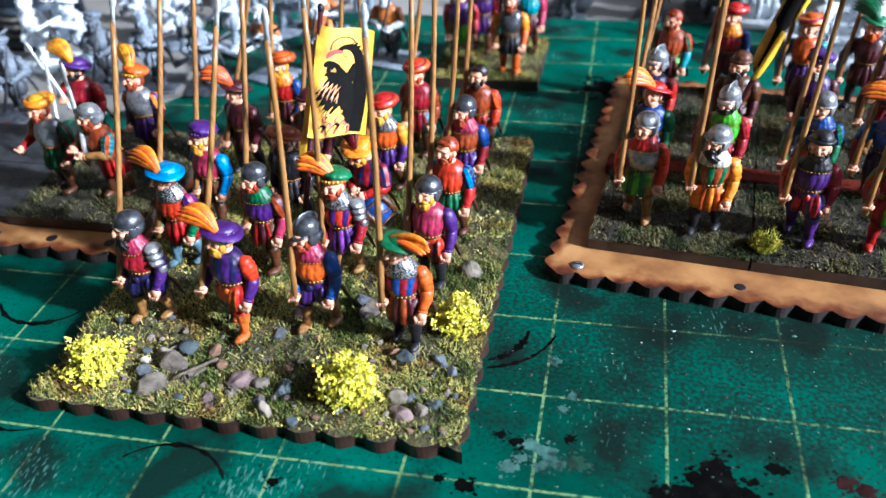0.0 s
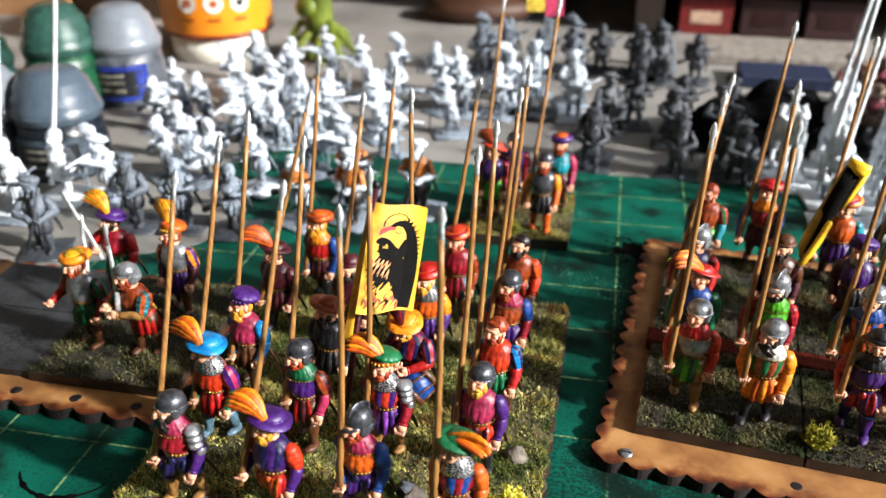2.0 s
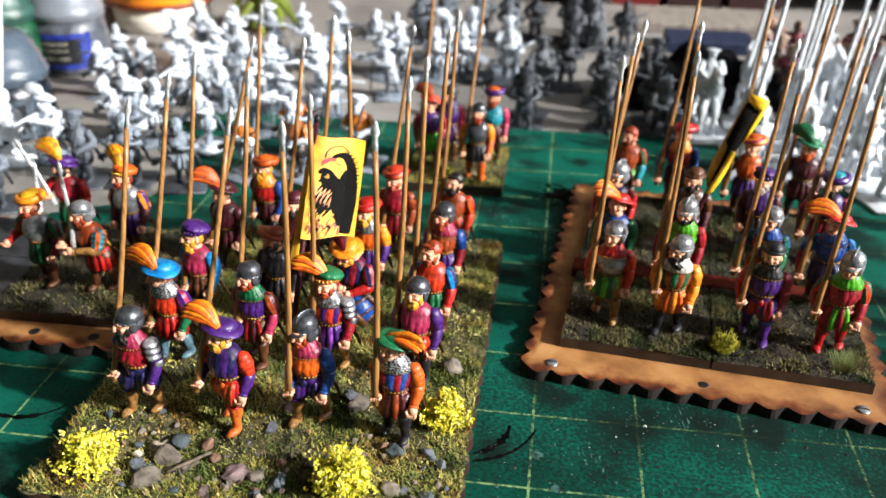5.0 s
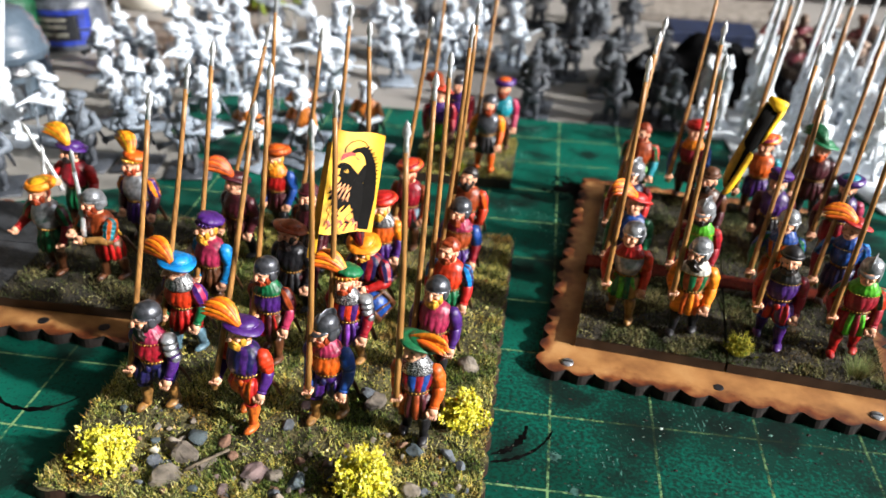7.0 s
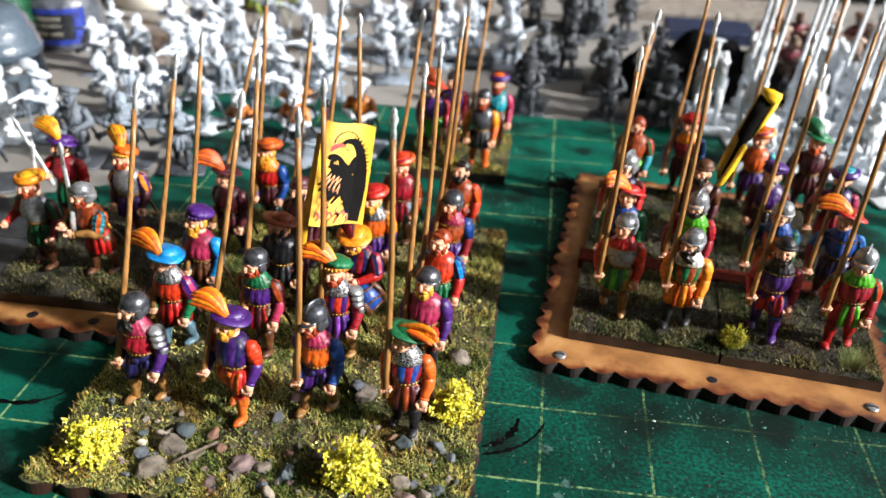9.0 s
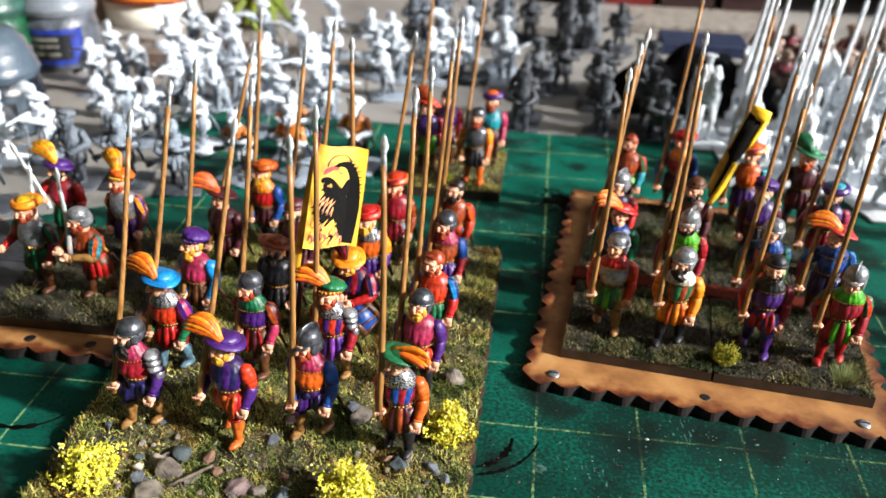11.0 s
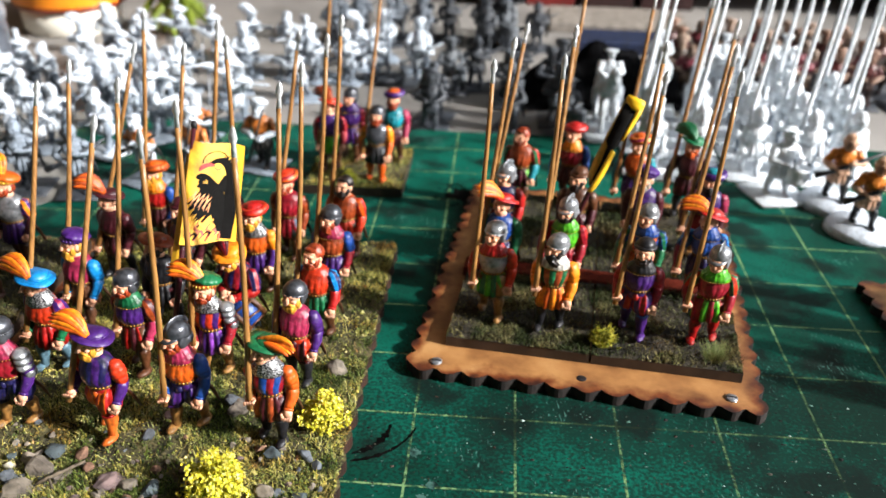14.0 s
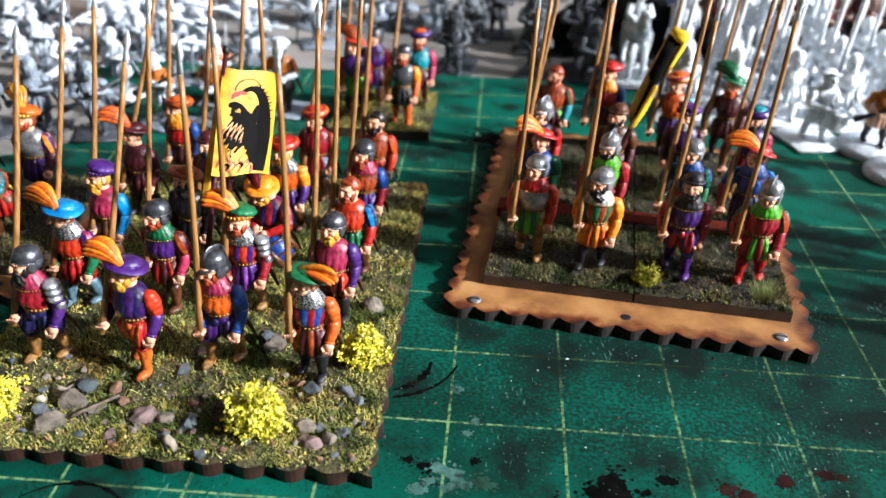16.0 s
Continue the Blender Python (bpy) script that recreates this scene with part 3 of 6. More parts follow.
def fig_head(m, hat, beard, hair, nod, yaw, pitch=9.0, size=1.10):
    first = len(m.v)
    c = Vector((0, -0.9 - nod, 24.1))
    m.tube([(0, 0, 20.5), (0, -0.6, 23)], [1.7, 1.45], SKIN, 10)
    m.ball(c + Vector((0, 0.1, 0.3)), (1.95, 2.2, 2.5), SKIN, 16, 10)
    m.ball(c + Vector((0, -0.75, -1.35)), (1.4, 1.25, 1.2), SKIN, 12, 7)
    m.tube([c + Vector((0, -1.95, 0.85)), c + Vector((0, -2.45, 0.1)), c + Vector((0, -2.75, -0.5)), c + Vector((0, -2.1, -0.75))], [0.3, 0.42, 0.58, 0.35], SKIN, 8)
    m.tube([c + Vector((-1.35, -1.5, 0.75)), c + Vector((-0.7, -2.02, 0.85)), c + Vector((0, -2.08, 0.75)), c + Vector((0.7, -2.02, 0.85)), c + Vector((1.35, -1.5, 0.75))], [0.28, 0.36, 0.3, 0.36, 0.28], SKIN, 8)
    m.ball(c + Vector((0, -1.92, -1.28)), (0.62, 0.3, 0.2), LIP, 8, 4)
    for s in (-1, 1):
        m.ball(c + Vector((s * 0.72, -1.82, 0.3)), (0.33, 0.2, 0.17), BLACK, 8, 4)
        m.ball(c + Vector((s * 1.08, -1.5, -0.45)), (0.62, 0.55, 0.5), SKIN, 8, 5)
        m.ball(c + Vector((s * 1.95, 0.25, -0.1)), (0.35, 0.6, 0.85), SKIN, 8, 5)
    if beard:
        L = beard[1] if len(beard) > 1 else 1.0
        m.ball(c + Vector((0, -1.15, -2.0 - 0.75 * (L - 1))), (1.5, 1.2, 1.2 * L), beard[0], 28, 8, lobes=7, amp=0.1)
        for s in (-1, 1):
            m.tube([c + Vector((0.1 * s, -2.3, -0.85)), c + Vector((0.8 * s, -2.0, -1.0)), c + Vector((1.35 * s, -1.5, -1.5))], [0.32, 0.38, 0.2], beard[0], 7)
            m.ball(c + Vector((s * 1.55, -0.5, -1.0)), (0.5, 0.8, 1.2), beard[0], 8, 5)
    tuft_col = hair or (beard[0] if beard else LEATHER)
    kind, col = hat[0], hat[1] if len(hat) > 1 else None
    if hair and kind == "none":
        m.ball(c + Vector((0, 0.6, 0.95)), (2.2, 2.15, 2.3), hair, 36, 9, lobes=9, amp=0.045)
        m.ball(c + Vector((0, -0.9, 2.05)), (1.7, 0.9, 0.6), hair, 20, 6, lobes=6, amp=0.1)
    elif kind in ("beret", "wide", "turban", "cap"):
        m.ball(c + Vector((0, 0.75, -0.1)), (2.15, 1.75, 1.9), tuft_col, 32, 8, lobes=8, amp=0.06)
    top = c + Vector((0, 0.5, 1.75))
    if kind == "helmet":
        m.ball(top + Vector((0, 0.15, -0.35)), (2.5, 2.75, 2.45), col, 24, 10, z0=-0.2, z1=1.0)
        ring_loop(m, top + Vector((0, 0.15, -0.75)), 2.5, 2.75, 0.24, col, 26)
        for k in range(10):
            t = math.pi * (1.0 + k / 9)
            m.ball(top + Vector((2.6 * math.cos(t), 0.15 + 2.85 * math.sin(t), -0.75)), 0.17, TIP, 5, 3)
        m.ball(top + Vector((0, 0.9, -1.7)), (2.3, 2.2, 1.7), col, 18, 6, z0=-0.9, z1=0.6)
        for s in (-1, 1):
            m.ball(top + Vector((s * 2.05, 0.1, -1.8)), (0.42, 1.15, 1.35), col, 10, 6)
    elif kind == "comb":
        m.ball(top + Vector((0, 0.1, -0.2)), (2.45, 2.75, 2.6), col, 22, 9, z0=-0.3, z1=1.0)
        m.ball(top + Vector((0, 0.2, 1.2)), (0.32, 2.75, 2.1), col, 12, 9)
        m.ball(top + Vector((0, -1.5, -0.7)), (2.2, 2.3, 0.3), col, 20, 5, rot=(16, 0, 0))
        m.ball(top + Vector((0, 1.2, -1.7)), (2.5, 2.2, 1.7), col, 18, 6, z0=-0.9, z1=0.6)
        for s in (-1, 1):
            m.ball(top + Vector((s * 2.1, 0.0, -1.7)), (0.4, 1.2, 1.5), col, 10, 6)
    elif kind == "beret":
        m.ball(top + Vector((0.2, 0.3, 0.95)), (3.2, 3.2, 1.25), col, 44, 8, rot=(-10, 8, 0), lobes=11, amp=0.035)
        ring_loop(m, top + Vector((0, 0.1, 0.15)), 2.35, 2.55, 0.55, hat[3] if len(hat) > 3 else col, 24, seg=8)
        for k in range(13):
            t = math.pi * (0.95 + 1.1 * k / 12)
            m.ball(top + Vector((2.75 * math.cos(t), 0.1 + 2.95 * math.sin(t), 0.05)), (0.36, 0.36, 0.5), GOLD if len(hat) > 3 else col, 6, 4)
    elif kind == "wide":
        m.ball(top + Vector((0, 0.15, -0.05)), (4.4, 4.3, 0.42), col, 40, 5, rot=(-9, 8, 0), lobes=4, amp=0.04)
        m.ball(top + Vector((0, 0.3, 0.3)), (2.55, 2.6, 1.15), col, 24, 7)
        ring_loop(m, top + Vector((0, 0.3, 0.2)), 2.55, 2.6, 0.25, col, 26)
    elif kind == "turban":
        c2 = hat[2] if len(hat) > 2 else col
        c3 = hat[3] if len(hat) > 3 else c2
        m.ball(top + Vector((0, 0.25, 0.9)), (2.5, 2.6, 1.35), c2, 22, 7)
        roll = [top + Vector((2.55 * math.cos(t), 0.2 + 2.7 * math.sin(t), 0.5 + 0.3 * math.sin(t + 0.6))) for t in [2 * math.pi * k / 40 for k in range(41)]]
        m.tube(roll, [0.98] * 41, c3, 24, lobes=6, amp=0.08, twist=0.16, side=(0, 0, 1), stripe=col, every=4)
    elif kind == "cap":
        m.ball(top + Vector((0, 0.25, 0.15)), (2.3, 2.5, 1.85), col, 18, 7, z0=-0.25, z1=1.0)
        ring_loop(m, top + Vector((0, 0.1, -0.15)), 2.3, 2.5, 0.42, col, 22, seg=7)
    if len(hat) > 2 and kind in ("wide", "beret"):
        way = hat[4] if len(hat) > 4 else (-1, 0.3, 0.45)
        plume(m, top + Vector((-1.0 * way[0], -1.5, 0.7)), way, hat[2], hat[3] if len(hat) > 3 else hat[2], fan=hat[5] if len(hat) > 5 else 0.75)
    cp, sp = math.cos(radians(pitch - 22 * nod)), math.sin(radians(pitch - 22 * nod))
    cy, sy = math.cos(radians(yaw)), math.sin(radians(yaw))
    for k in range(first, len(m.v)):
        x, y, z = m.v[k]
        x, y, z = x * size, -0.3 + (y + 0.3) * size, 22.0 + (z - 22.0) * size
        if z > 21.0:
            y, z = -0.3 + (y + 0.3) * cp - (z - 22.5) * sp * -1, 22.5 + (z - 22.5) * cp - (y + 0.3) * sp
            x, y = x * cy - (y + 0.3) * sy, -0.3 + x * sy + (y + 0.3) * cy
        m.v[k] = (x, y, z)


def add_pike(m, p0, p1, shaft=None, tip=None, r=0.62):
    p0, p1 = Vector(p0), Vector(p1)
    d = (p1 - p0).normalized()
    bow = Vector((0.35, 0.2, 0))
    pts = [p0.lerp(p1 - d * 6.5, q) + bow * math.sin(math.pi * q) for q in (0, 0.12, 0.25, 0.4, 0.55, 0.7, 0.85, 1.0)]
    m.tube(pts, [r * 1.2, r * 1.2, r * 1.15, r * 1.1, r * 1.05, r, r, r * 0.95], shaft or PIKE_WOOD, 10)
    b = p1 - d * 7.5
    m.tube([b, b + d * 3.0, b + d * 3.6, b + d * 4.8, b + d * 6.6, b + d * 7.5], [r * 1.15, r * 0.9, r * 0.85, r * 1.6, r * 0.9, 0.05], tip or TIP, 8, 0.6)


def figure_mesh(hat=("cap", BLACK), beard=None, hair=None, chest=(BLACK,), collar=None, up_l=(BLACK,), fore_l=BLACK, up_r=None, fore_r=None,
                skirt=(BLACK,), legs=(BLACK,), boots=LEATHER, stride=1.4, pike=None, arm_r=None, arm_l=None, puff=1.95, nod=0.25, yaw=-18.0, sword=True, plate_l=False, shaft=None, tip=None,
                lean=(0.0, -0.05), rough=0.16, seed=0, breech=False, hem=7.2, tall=1.05):
    m = Mesh()
    fig_legs(m, legs, boots, stride, skirt if breech else None)
    if breech:
        pleated(m, [(11.4, 2.9, 2.5, 0, 0.06), (12.6, 3.0, 2.6, 0, 0.06), (13.7, 2.6, 2.3, 0, 0.0)], 10, 4, skirt[0])
        m.ball((0, -2.3, 11.9), (0.9, 0.8, 1.1), skirt[-1], 10, 6)
    else:
        pleated(m, [(hem - 0.2, 3.3, 2.9, 0, 0.3), (hem, 3.75, 3.35, 0, 0.3), (10.2, 3.7, 3.2, 0, 0.26), (12.4, 3.15, 2.75, 0, 0.16), (13.8, 2.65, 2.35, 0, 0.05)], 12, 6, skirt[0], skirt[-1] if len(skirt) > 1 else None)
    metal = chest[0] in (STEEL, DSTEEL)
    dep = 0.0 if metal else 0.075
    pleated(m, [(13.4, 2.85, 2.5, -0.1, 0.0), (14.3, 2.95, 2.65, -0.25, dep * 0.6), (15.6, 3.4, 3.3, -0.65, dep), (17.0, 3.75, 3.45, -0.7, dep), (18.5, 3.95, 3.15, -0.4, dep * 0.8), (19.7, 3.85, 2.75, -0.1, 0.0), (20.7, 3.2, 2.4, 0.0, 0.0), (21.6, 1.9, 1.7, -0.1, 0.0)], 14, 6, chest[0], chest[-1] if len(chest) > 1 else None)
    ring_loop(m, (0, -0.1, 13.75), 2.85, 2.55, 0.42, LEATHER, 24)
    for k in range(11):
        t = -math.pi * (0.08 + 0.84 * k / 10)
        m.ball((3.1 * math.cos(t), -0.1 + 2.8 * math.sin(t), 13.95), 0.25, GOLD, 7, 4)
    if collar:
        pleated(m, [(19.2, 3.7, 3.0, -0.4, 0.0), (19.5, 3.85, 3.15, -0.4, 0.04), (20.5, 3.5, 2.85, -0.4, 0.05), (21.4, 2.7, 2.35, -0.5, 0.05), (22.7, 2.1, 2.05, -0.7, 0.0), (22.9, 1.7, 1.7, -0.7, 0.0)], 18, 4, collar)
        if collar != PAINTS.get("mail"):
            for k in range(16):
                t = -math.pi * (0.04 + 0.92 * k / 15)
                m.ball((3.9 * math.cos(t), -0.4 + 3.2 * math.sin(t), 19.35), 0.18, GOLD, 6, 4)
    r_sh, r_el, r_ha = arm_r or ((-3.75, 0.3, 19.2), (-4.9, 0.9, 14.6), (-4.5, -1.6, 10.6))
    l_sh, l_el, l_ha = arm_l or ((3.75, 0.3, 19.2), (4.95, 1.0, 14.5), (4.7, -1.7, 10.2))
    fig_arm(m, r_sh, r_el, r_ha, up_r or up_l, fore_r or fore_l, puff, seed % 3 > 0, -1, bool(pike))
    fig_arm(m, l_sh, l_el, l_ha, up_l, fore_l, puff, seed % 3 > 0, 1)
    if plate_l:
        for k in range(3):
            m.ball((4.55 + k * 0.25, 0.1, 19.9 - k * 1.5), (1.85 - k * 0.1, 2.05, 0.95), steel(), 14, 6, rot=(0, 18, 0))
        m.ball((5.6, 0.9, 14.6), (1.0, 1.5, 1.3), steel(), 12, 6)
        m.ball((5.4, -0.2, 12.6), (0.7, 1.1, 0.9), steel(), 10, 5)
    fig_head(m, hat, beard, hair, nod, yaw)
    # cast unevenness and a stoop, so that no two stand alike
    for k, (x, y, z) in enumerate(m.v):
        h = max(0.0, z - 9.0)
        q = Vector((x, y, z))
        d = noise.noise_vector(q * 0.33 + Vector((seed * 3.7, 0, 0))) * rough + noise.noise_vector(q * 1.05 + Vector((0, seed * 2.3, 0))) * (rough * 0.42)
        m.v[k] = (x + d.x + lean[0] * h, y + d.y + lean[1] * h, z + (d.z * 0.6 if z > 2 else 0.0))
    m.v = [(x * tall, y * tall, z * tall) for x, y, z in m.v]
    if sword:
        m.tube([(4.0, 1.6, 13.5), (5.0, 3.6, 9.0), (5.6, 4.8, 5.2)], [0.75, 0.65, 0.4], LEATHER, 8, 0.5)
        m.tube([(3.9, 0.6, 14.6), (3.7, -0.2, 16.2)], [0.4, 0.5], GOLD, 6)
    if pike:
        add_pike(m, pike[0], pike[1], shaft, tip, 0.62 if tall > 1 else 0.85)
    return m


def figurine(x, y, z, turn, label, group, pike=None, **spec):
    """A painted figurine standing at x, y; the pike is given by its ends in the world."""
    place = pose(x * MM, y * MM, z * MM, 0, 0, turn)
    r = random.Random(int(x * 31 + y * 7))
    spec.setdefault("lean", (r.uniform(0.015, 0.05), r.uniform(-0.05, 0.0)))
    if pike:
        inv = place.inverted()
        pike = [(inv @ (Vector(p) * MM)) / MM for p in pike]
        lo = Vector(pike[0])
        d = (Vector(pike[1]) - lo).normalized()
        grip = lo + d * 1.8
        h = max(0.0, grip.z - 9.0)
        grip -= Vector((spec["lean"][0] * h, spec["lean"][1] * h, 0))
        el = Vector((min(-4.6, (grip.x - 3.9) / 2 - 1.1), 0.9, 14.9))
        spec.setdefault("arm_r", ((-3.75, 0.3, 19.2), el, grip / 1.05 - (grip - el).normalized() * 1.3))
    spec.setdefault("stride", r.choice((-1, 1)) * r.uniform(0.8, 2.2))
    spec.setdefault("yaw", r.uniform(-30, -2))
    spec.setdefault("nod", r.uniform(0.0, 0.35))
    m = figure_mesh(pike=pike, seed=r.randrange(99), **spec)
    ob = new("figurine", m.data("figurine"))
    ob.matrix_world = place
    return tagged(ob, label, "figurine", group)


P = paint
ORANGE, RED, CRIM, PURP, NAVY, BLUE, SKY = P("#bc500e"), P("#a01512"), P("#850f20"), P("#3a165f"), P("#191546"), P("#183e84"), P("#1276b8")
GREEN, LIME, PINK, MAROON, TAN, TEAL, YEL = P("#105c36"), P("#4ea41c"), P("#962648"), P("#40101a"), P("#8e6634"), P("#167a88"), P("#cc9a1a")
ORRED, BROWN, RUST, WHITE, GREYB, FLAME = P("#b62f10"), P("#4e2c16"), P("#8c3a16"), P("#c8c4bc"), P("#54707e"), P("#dc7e12")
HAIR_R, HAIR_B, HAIR_Y, HAIR_G = P("#8a3414"), P("#1c1412"), P("#c8902c"), P("#9c9488")

U1 = "pikemen on the scenic base"
Z1 = 4.2
figurine(8.5, 34, Z1, -16, "painted figurine, dark helmet, black beard, crimson doublet and pike", U1, ((3.2, 31.3, 14.0), (7.5, 52.4, 76.4)), hat=("helmet", DSTEEL), beard=(HAIR_B, 1.7),
         chest=(CRIM,), collar=PINK, up_l=(PURP,), fore_l=PURP, skirt=(NAVY,), legs=(NAVY,), breech=True, boots=TAN, plate_l=True)
figurine(31, 33, Z1, -16, "painted figurine, purple hat with orange plume, navy doublet and pike", U1, ((24.6, 28.8, 15.3), (31, 52.6, 76)), hat=("wide", PURP, FLAME, ORANGE, (-0.9, -0.35, 0.42)), beard=(HAIR_Y, 1.0),
         chest=(NAVY, PURP), up_l=(ORRED,), fore_l=PURP, skirt=(RED, ORANGE), legs=(RED, ORANGE), breech=True, boots=P("#b5581a"), stride=2.4)
figurine(49, 36.5, Z1, -14, "painted figurine, steel helmet, orange doublet, blue sleeves and pike", U1, ((45.3, 32.3, 13.0), (48, 35.5, 80)), hat=("comb", DSTEEL), beard=(HAIR_R, 0.8),
         chest=(ORANGE,), collar=PINK, up_l=(BLUE,), fore_l=BLUE, skirt=(PURP, NAVY), legs=(PURP,), breech=True, boots=TAN)
figurine(70, 34, Z1, -9, "painted figurine, green and orange hat, mail collar, black boots and pike", U1, ((66.2, 29.8, 15.8), (66.5, 36.5, 81)), hat=("wide", GREEN, FLAME, ORANGE, (1, 0.3, 0.08), 0.4), hair=HAIR_R,
         chest=(BLUE, CRIM), collar=mail(), up_l=(ORANGE,), fore_l=ORANGE, skirt=(MAROON, RUST), legs=(MAROON,), boots=BLACK, stride=0.8)
figurine(7, 56, Z1, -17, "painted figurine, blue hat with orange plume, striped purple sleeves and pike", U1, ((2.5, 51.8, 14.2), (8.2, 72.6, 76.4)), hat=("wide", SKY, FLAME, ORANGE, (-1, -0.35, 0.42)), hair=HAIR_R,
         chest=(ORRED,), collar=mail(), up_l=(PURP, PINK), fore_l=GREEN, skirt=(RED,), legs=(RED,), boots=GREYB)
figurine(29, 58, Z1, -14, "painted figurine, dark helmet, purple doublet, red skirts and pike", U1, ((25.4, 53.8, 16.0), (28.6, 71.7, 78.4)), hat=("helmet", DSTEEL), beard=(HAIR_R, 0.7),
         chest=(PURP,), collar=GREEN, up_l=(RUST, MAROON), fore_l=PINK, skirt=(RED, MAROON), legs=(BROWN,), boots=BROWN)
figurine(49, 58, Z1, -12, "painted figurine, green hat with orange plume, mail collar and pike", U1, ((45.0, 53.8, 12.9), (47.6, 57, 78.5)), hat=("beret", GREEN, FLAME, ORANGE, (-1, -0.4, 0.6)), beard=(HAIR_R, 0.8),
         chest=(PURP, ORRED), collar=mail(), up_l=(CRIM,), fore_l=CRIM, skirt=(PURP, P("#7c3aa0")), legs=(PURP,), boots=TAN, plate_l=True)
figurine(71, 57, Z1, -9, "painted figurine, dark helmet, pink doublet, purple sleeves and pike", U1, ((66.0, 52.8, 13.6), (67.7, 70, 79.6)), hat=("helmet", DSTEEL), beard=(HAIR_Y, 1.0),
         chest=(PINK,), up_l=(PURP,), fore_l=PURP, skirt=(ORRED, MAROON), legs=(MAROON,), breech=True, boots=BLACK)
figurine(7, 76, Z1, -19, "painted figurine, purple beret, pink doublet, bright blue sleeves and pike", U1, ((3.5, 71.8, 13.2), (7.3, 91.2, 76.1)), hat=("beret", PURP), beard=(HAIR_Y, 1.2), hair=HAIR_Y,
         chest=(PINK,), up_l=(SKY,), fore_l=SKY, skirt=(BROWN,), legs=(BROWN,), boots=LEATHER)
figurine(29, 78, Z1, -12, "painted figurine, rust hat, black beard and black armour", U1, None, hat=("wide", RUST), beard=(HAIR_B, 1.3),
         chest=(P("#26262a", 0.35, 0.6),), up_l=(BLACK,), fore_l=BLACK, skirt=(BLACK,), legs=(MAROON,), boots=BLACK)
figurine(50, 79, Z1 - 1.5, -20, "painted drummer figurine, orange hat with maroon plume, at a drum", U1, None, hat=("wide", FLAME, MAROON, CRIM, (-0.8, 0.4, 0.6)), beard=(HAIR_Y, 0.7),
         chest=(NAVY, CRIM), up_l=(NAVY, CRIM), fore_l=RED, skirt=(NAVY,), legs=(NAVY,), boots=GREYB, nod=1.2, arm_r=((-3.9, 0, 19.4), (-6, -1.5, 15), (-1.5, -5, 14.5)), arm_l=((3.9, 0, 19.4), (6, -1.5, 15), (2.5, -5.5, 14)))
figurine(72, 77, Z1, -11, "painted figurine, bareheaded with red hair, blue striped sleeves and pike", U1, ((66.9, 72.8, 13.1), (69, 88, 79)), hat=("none",), beard=(HAIR_R, 0.9), hair=HAIR_R,
         chest=(ORRED,), up_l=(SKY, NAVY), fore_l=RED, skirt=(GREEN,), legs=(GREEN,), boots=BROWN)
figurine(5, 104, Z1, -19, "painted figurine, orange plumed hat, maroon coat and pike", U1, ((-0.3, 99.8, 12.6), (14.2, 117.4, 73.6)), hat=("wide", MAROON, RUST, ORANGE, (-0.7, -0.5, 0.5)),
         chest=(MAROON,), up_l=(MAROON,), fore_l=MAROON, skirt=(MAROON,), legs=(MAROON,), boots=BLACK)
figurine(28, 100, Z1, -12, "painted figurine, dark cap, maroon doublet and pike", U1, ((24.0, 95.8, 12.7), (31.2, 110.3, 76.1)), hat=("cap", MAROON), beard=(HAIR_B, 1),
         chest=(MAROON,), up_l=(MAROON, RUST), fore_l=MAROON, skirt=(BLACK,), legs=(MAROON,), boots=BLACK)
figurine(50, 98, Z1, -11, "painted figurine, red cap, mail collar, orange and purple sleeves, pike", U1, ((45.5, 93.8, 11.6), (46.1, 100.5, 81.3)), hat=("turban", RED, RED, ORRED), beard=(HAIR_Y, 1.1),
         chest=(ORANGE,), collar=mail(), up_l=(FLAME,), fore_l=PURP, skirt=(PURP,), legs=(PURP,), boots=BROWN)
figurine(72, 99, Z1, -9, "painted figurine, dark helmet, pink and orange doublet, blue sleeves, pike", U1, ((67.1, 94.8, 12.1), (72.6, 104, 82)), hat=("helmet", DSTEEL), beard=(HAIR_R, 1.2),
         chest=(RUST,), collar=PINK, up_l=(BLUE,), fore_l=CRIM, skirt=(PURP,), legs=(PURP,), boots=BROWN)
figurine(11, 124, Z1, -17, "painted figurine, orange hat, red doublet, blue sleeves and pike", U1, ((6.8, 119.8, 12.3), (12.3, 130.8, 79.8)), hat=("turban", RUST, ORANGE, ORANGE), beard=(HAIR_Y, 1.1),
         chest=(RED,), collar=FLAME, up_l=(BLUE,), fore_l=BLUE, skirt=(MAROON,), legs=(MAROON,), boots=BLACK)
figurine(33, 122, Z1, -12, "painted figurine, dark hat, brown coat and pike", U1, ((28.4, 117.8, 11.8), (35.2, 128.4, 78.3)), hat=("cap", BROWN), chest=(BROWN,), up_l=(MAROON,), fore_l=MAROON, skirt=(BLACK,), legs=(BLACK,), boots=BLACK)
figurine(54, 122, Z1, -9, "painted figurine, orange-red hat, red doublet, puffed orange sleeves, pike", U1, ((49.7, 117.8, 12.4), (58.1, 133.7, 74.7)), hat=("turban", CRIM, ORRED, ORANGE), beard=(HAIR_R, 0.9),
         chest=(CRIM,), up_l=(RUST,), fore_l=RUST, skirt=(CRIM,), legs=(GREYB,), boots=BROWN)
figurine(72, 122, Z1, -9, "painted figurine, black hair and beard, orange and red sleeves, pike", U1, ((67.1, 117.8, 11.8), (72, 129, 81)), hat=("none",), beard=(HAIR_B, 1), hair=HAIR_B,
         chest=(RUST,), up_l=(ORANGE, RED), fore_l=ORRED, skirt=(ORRED,), legs=(BROWN,), boots=BROWN)

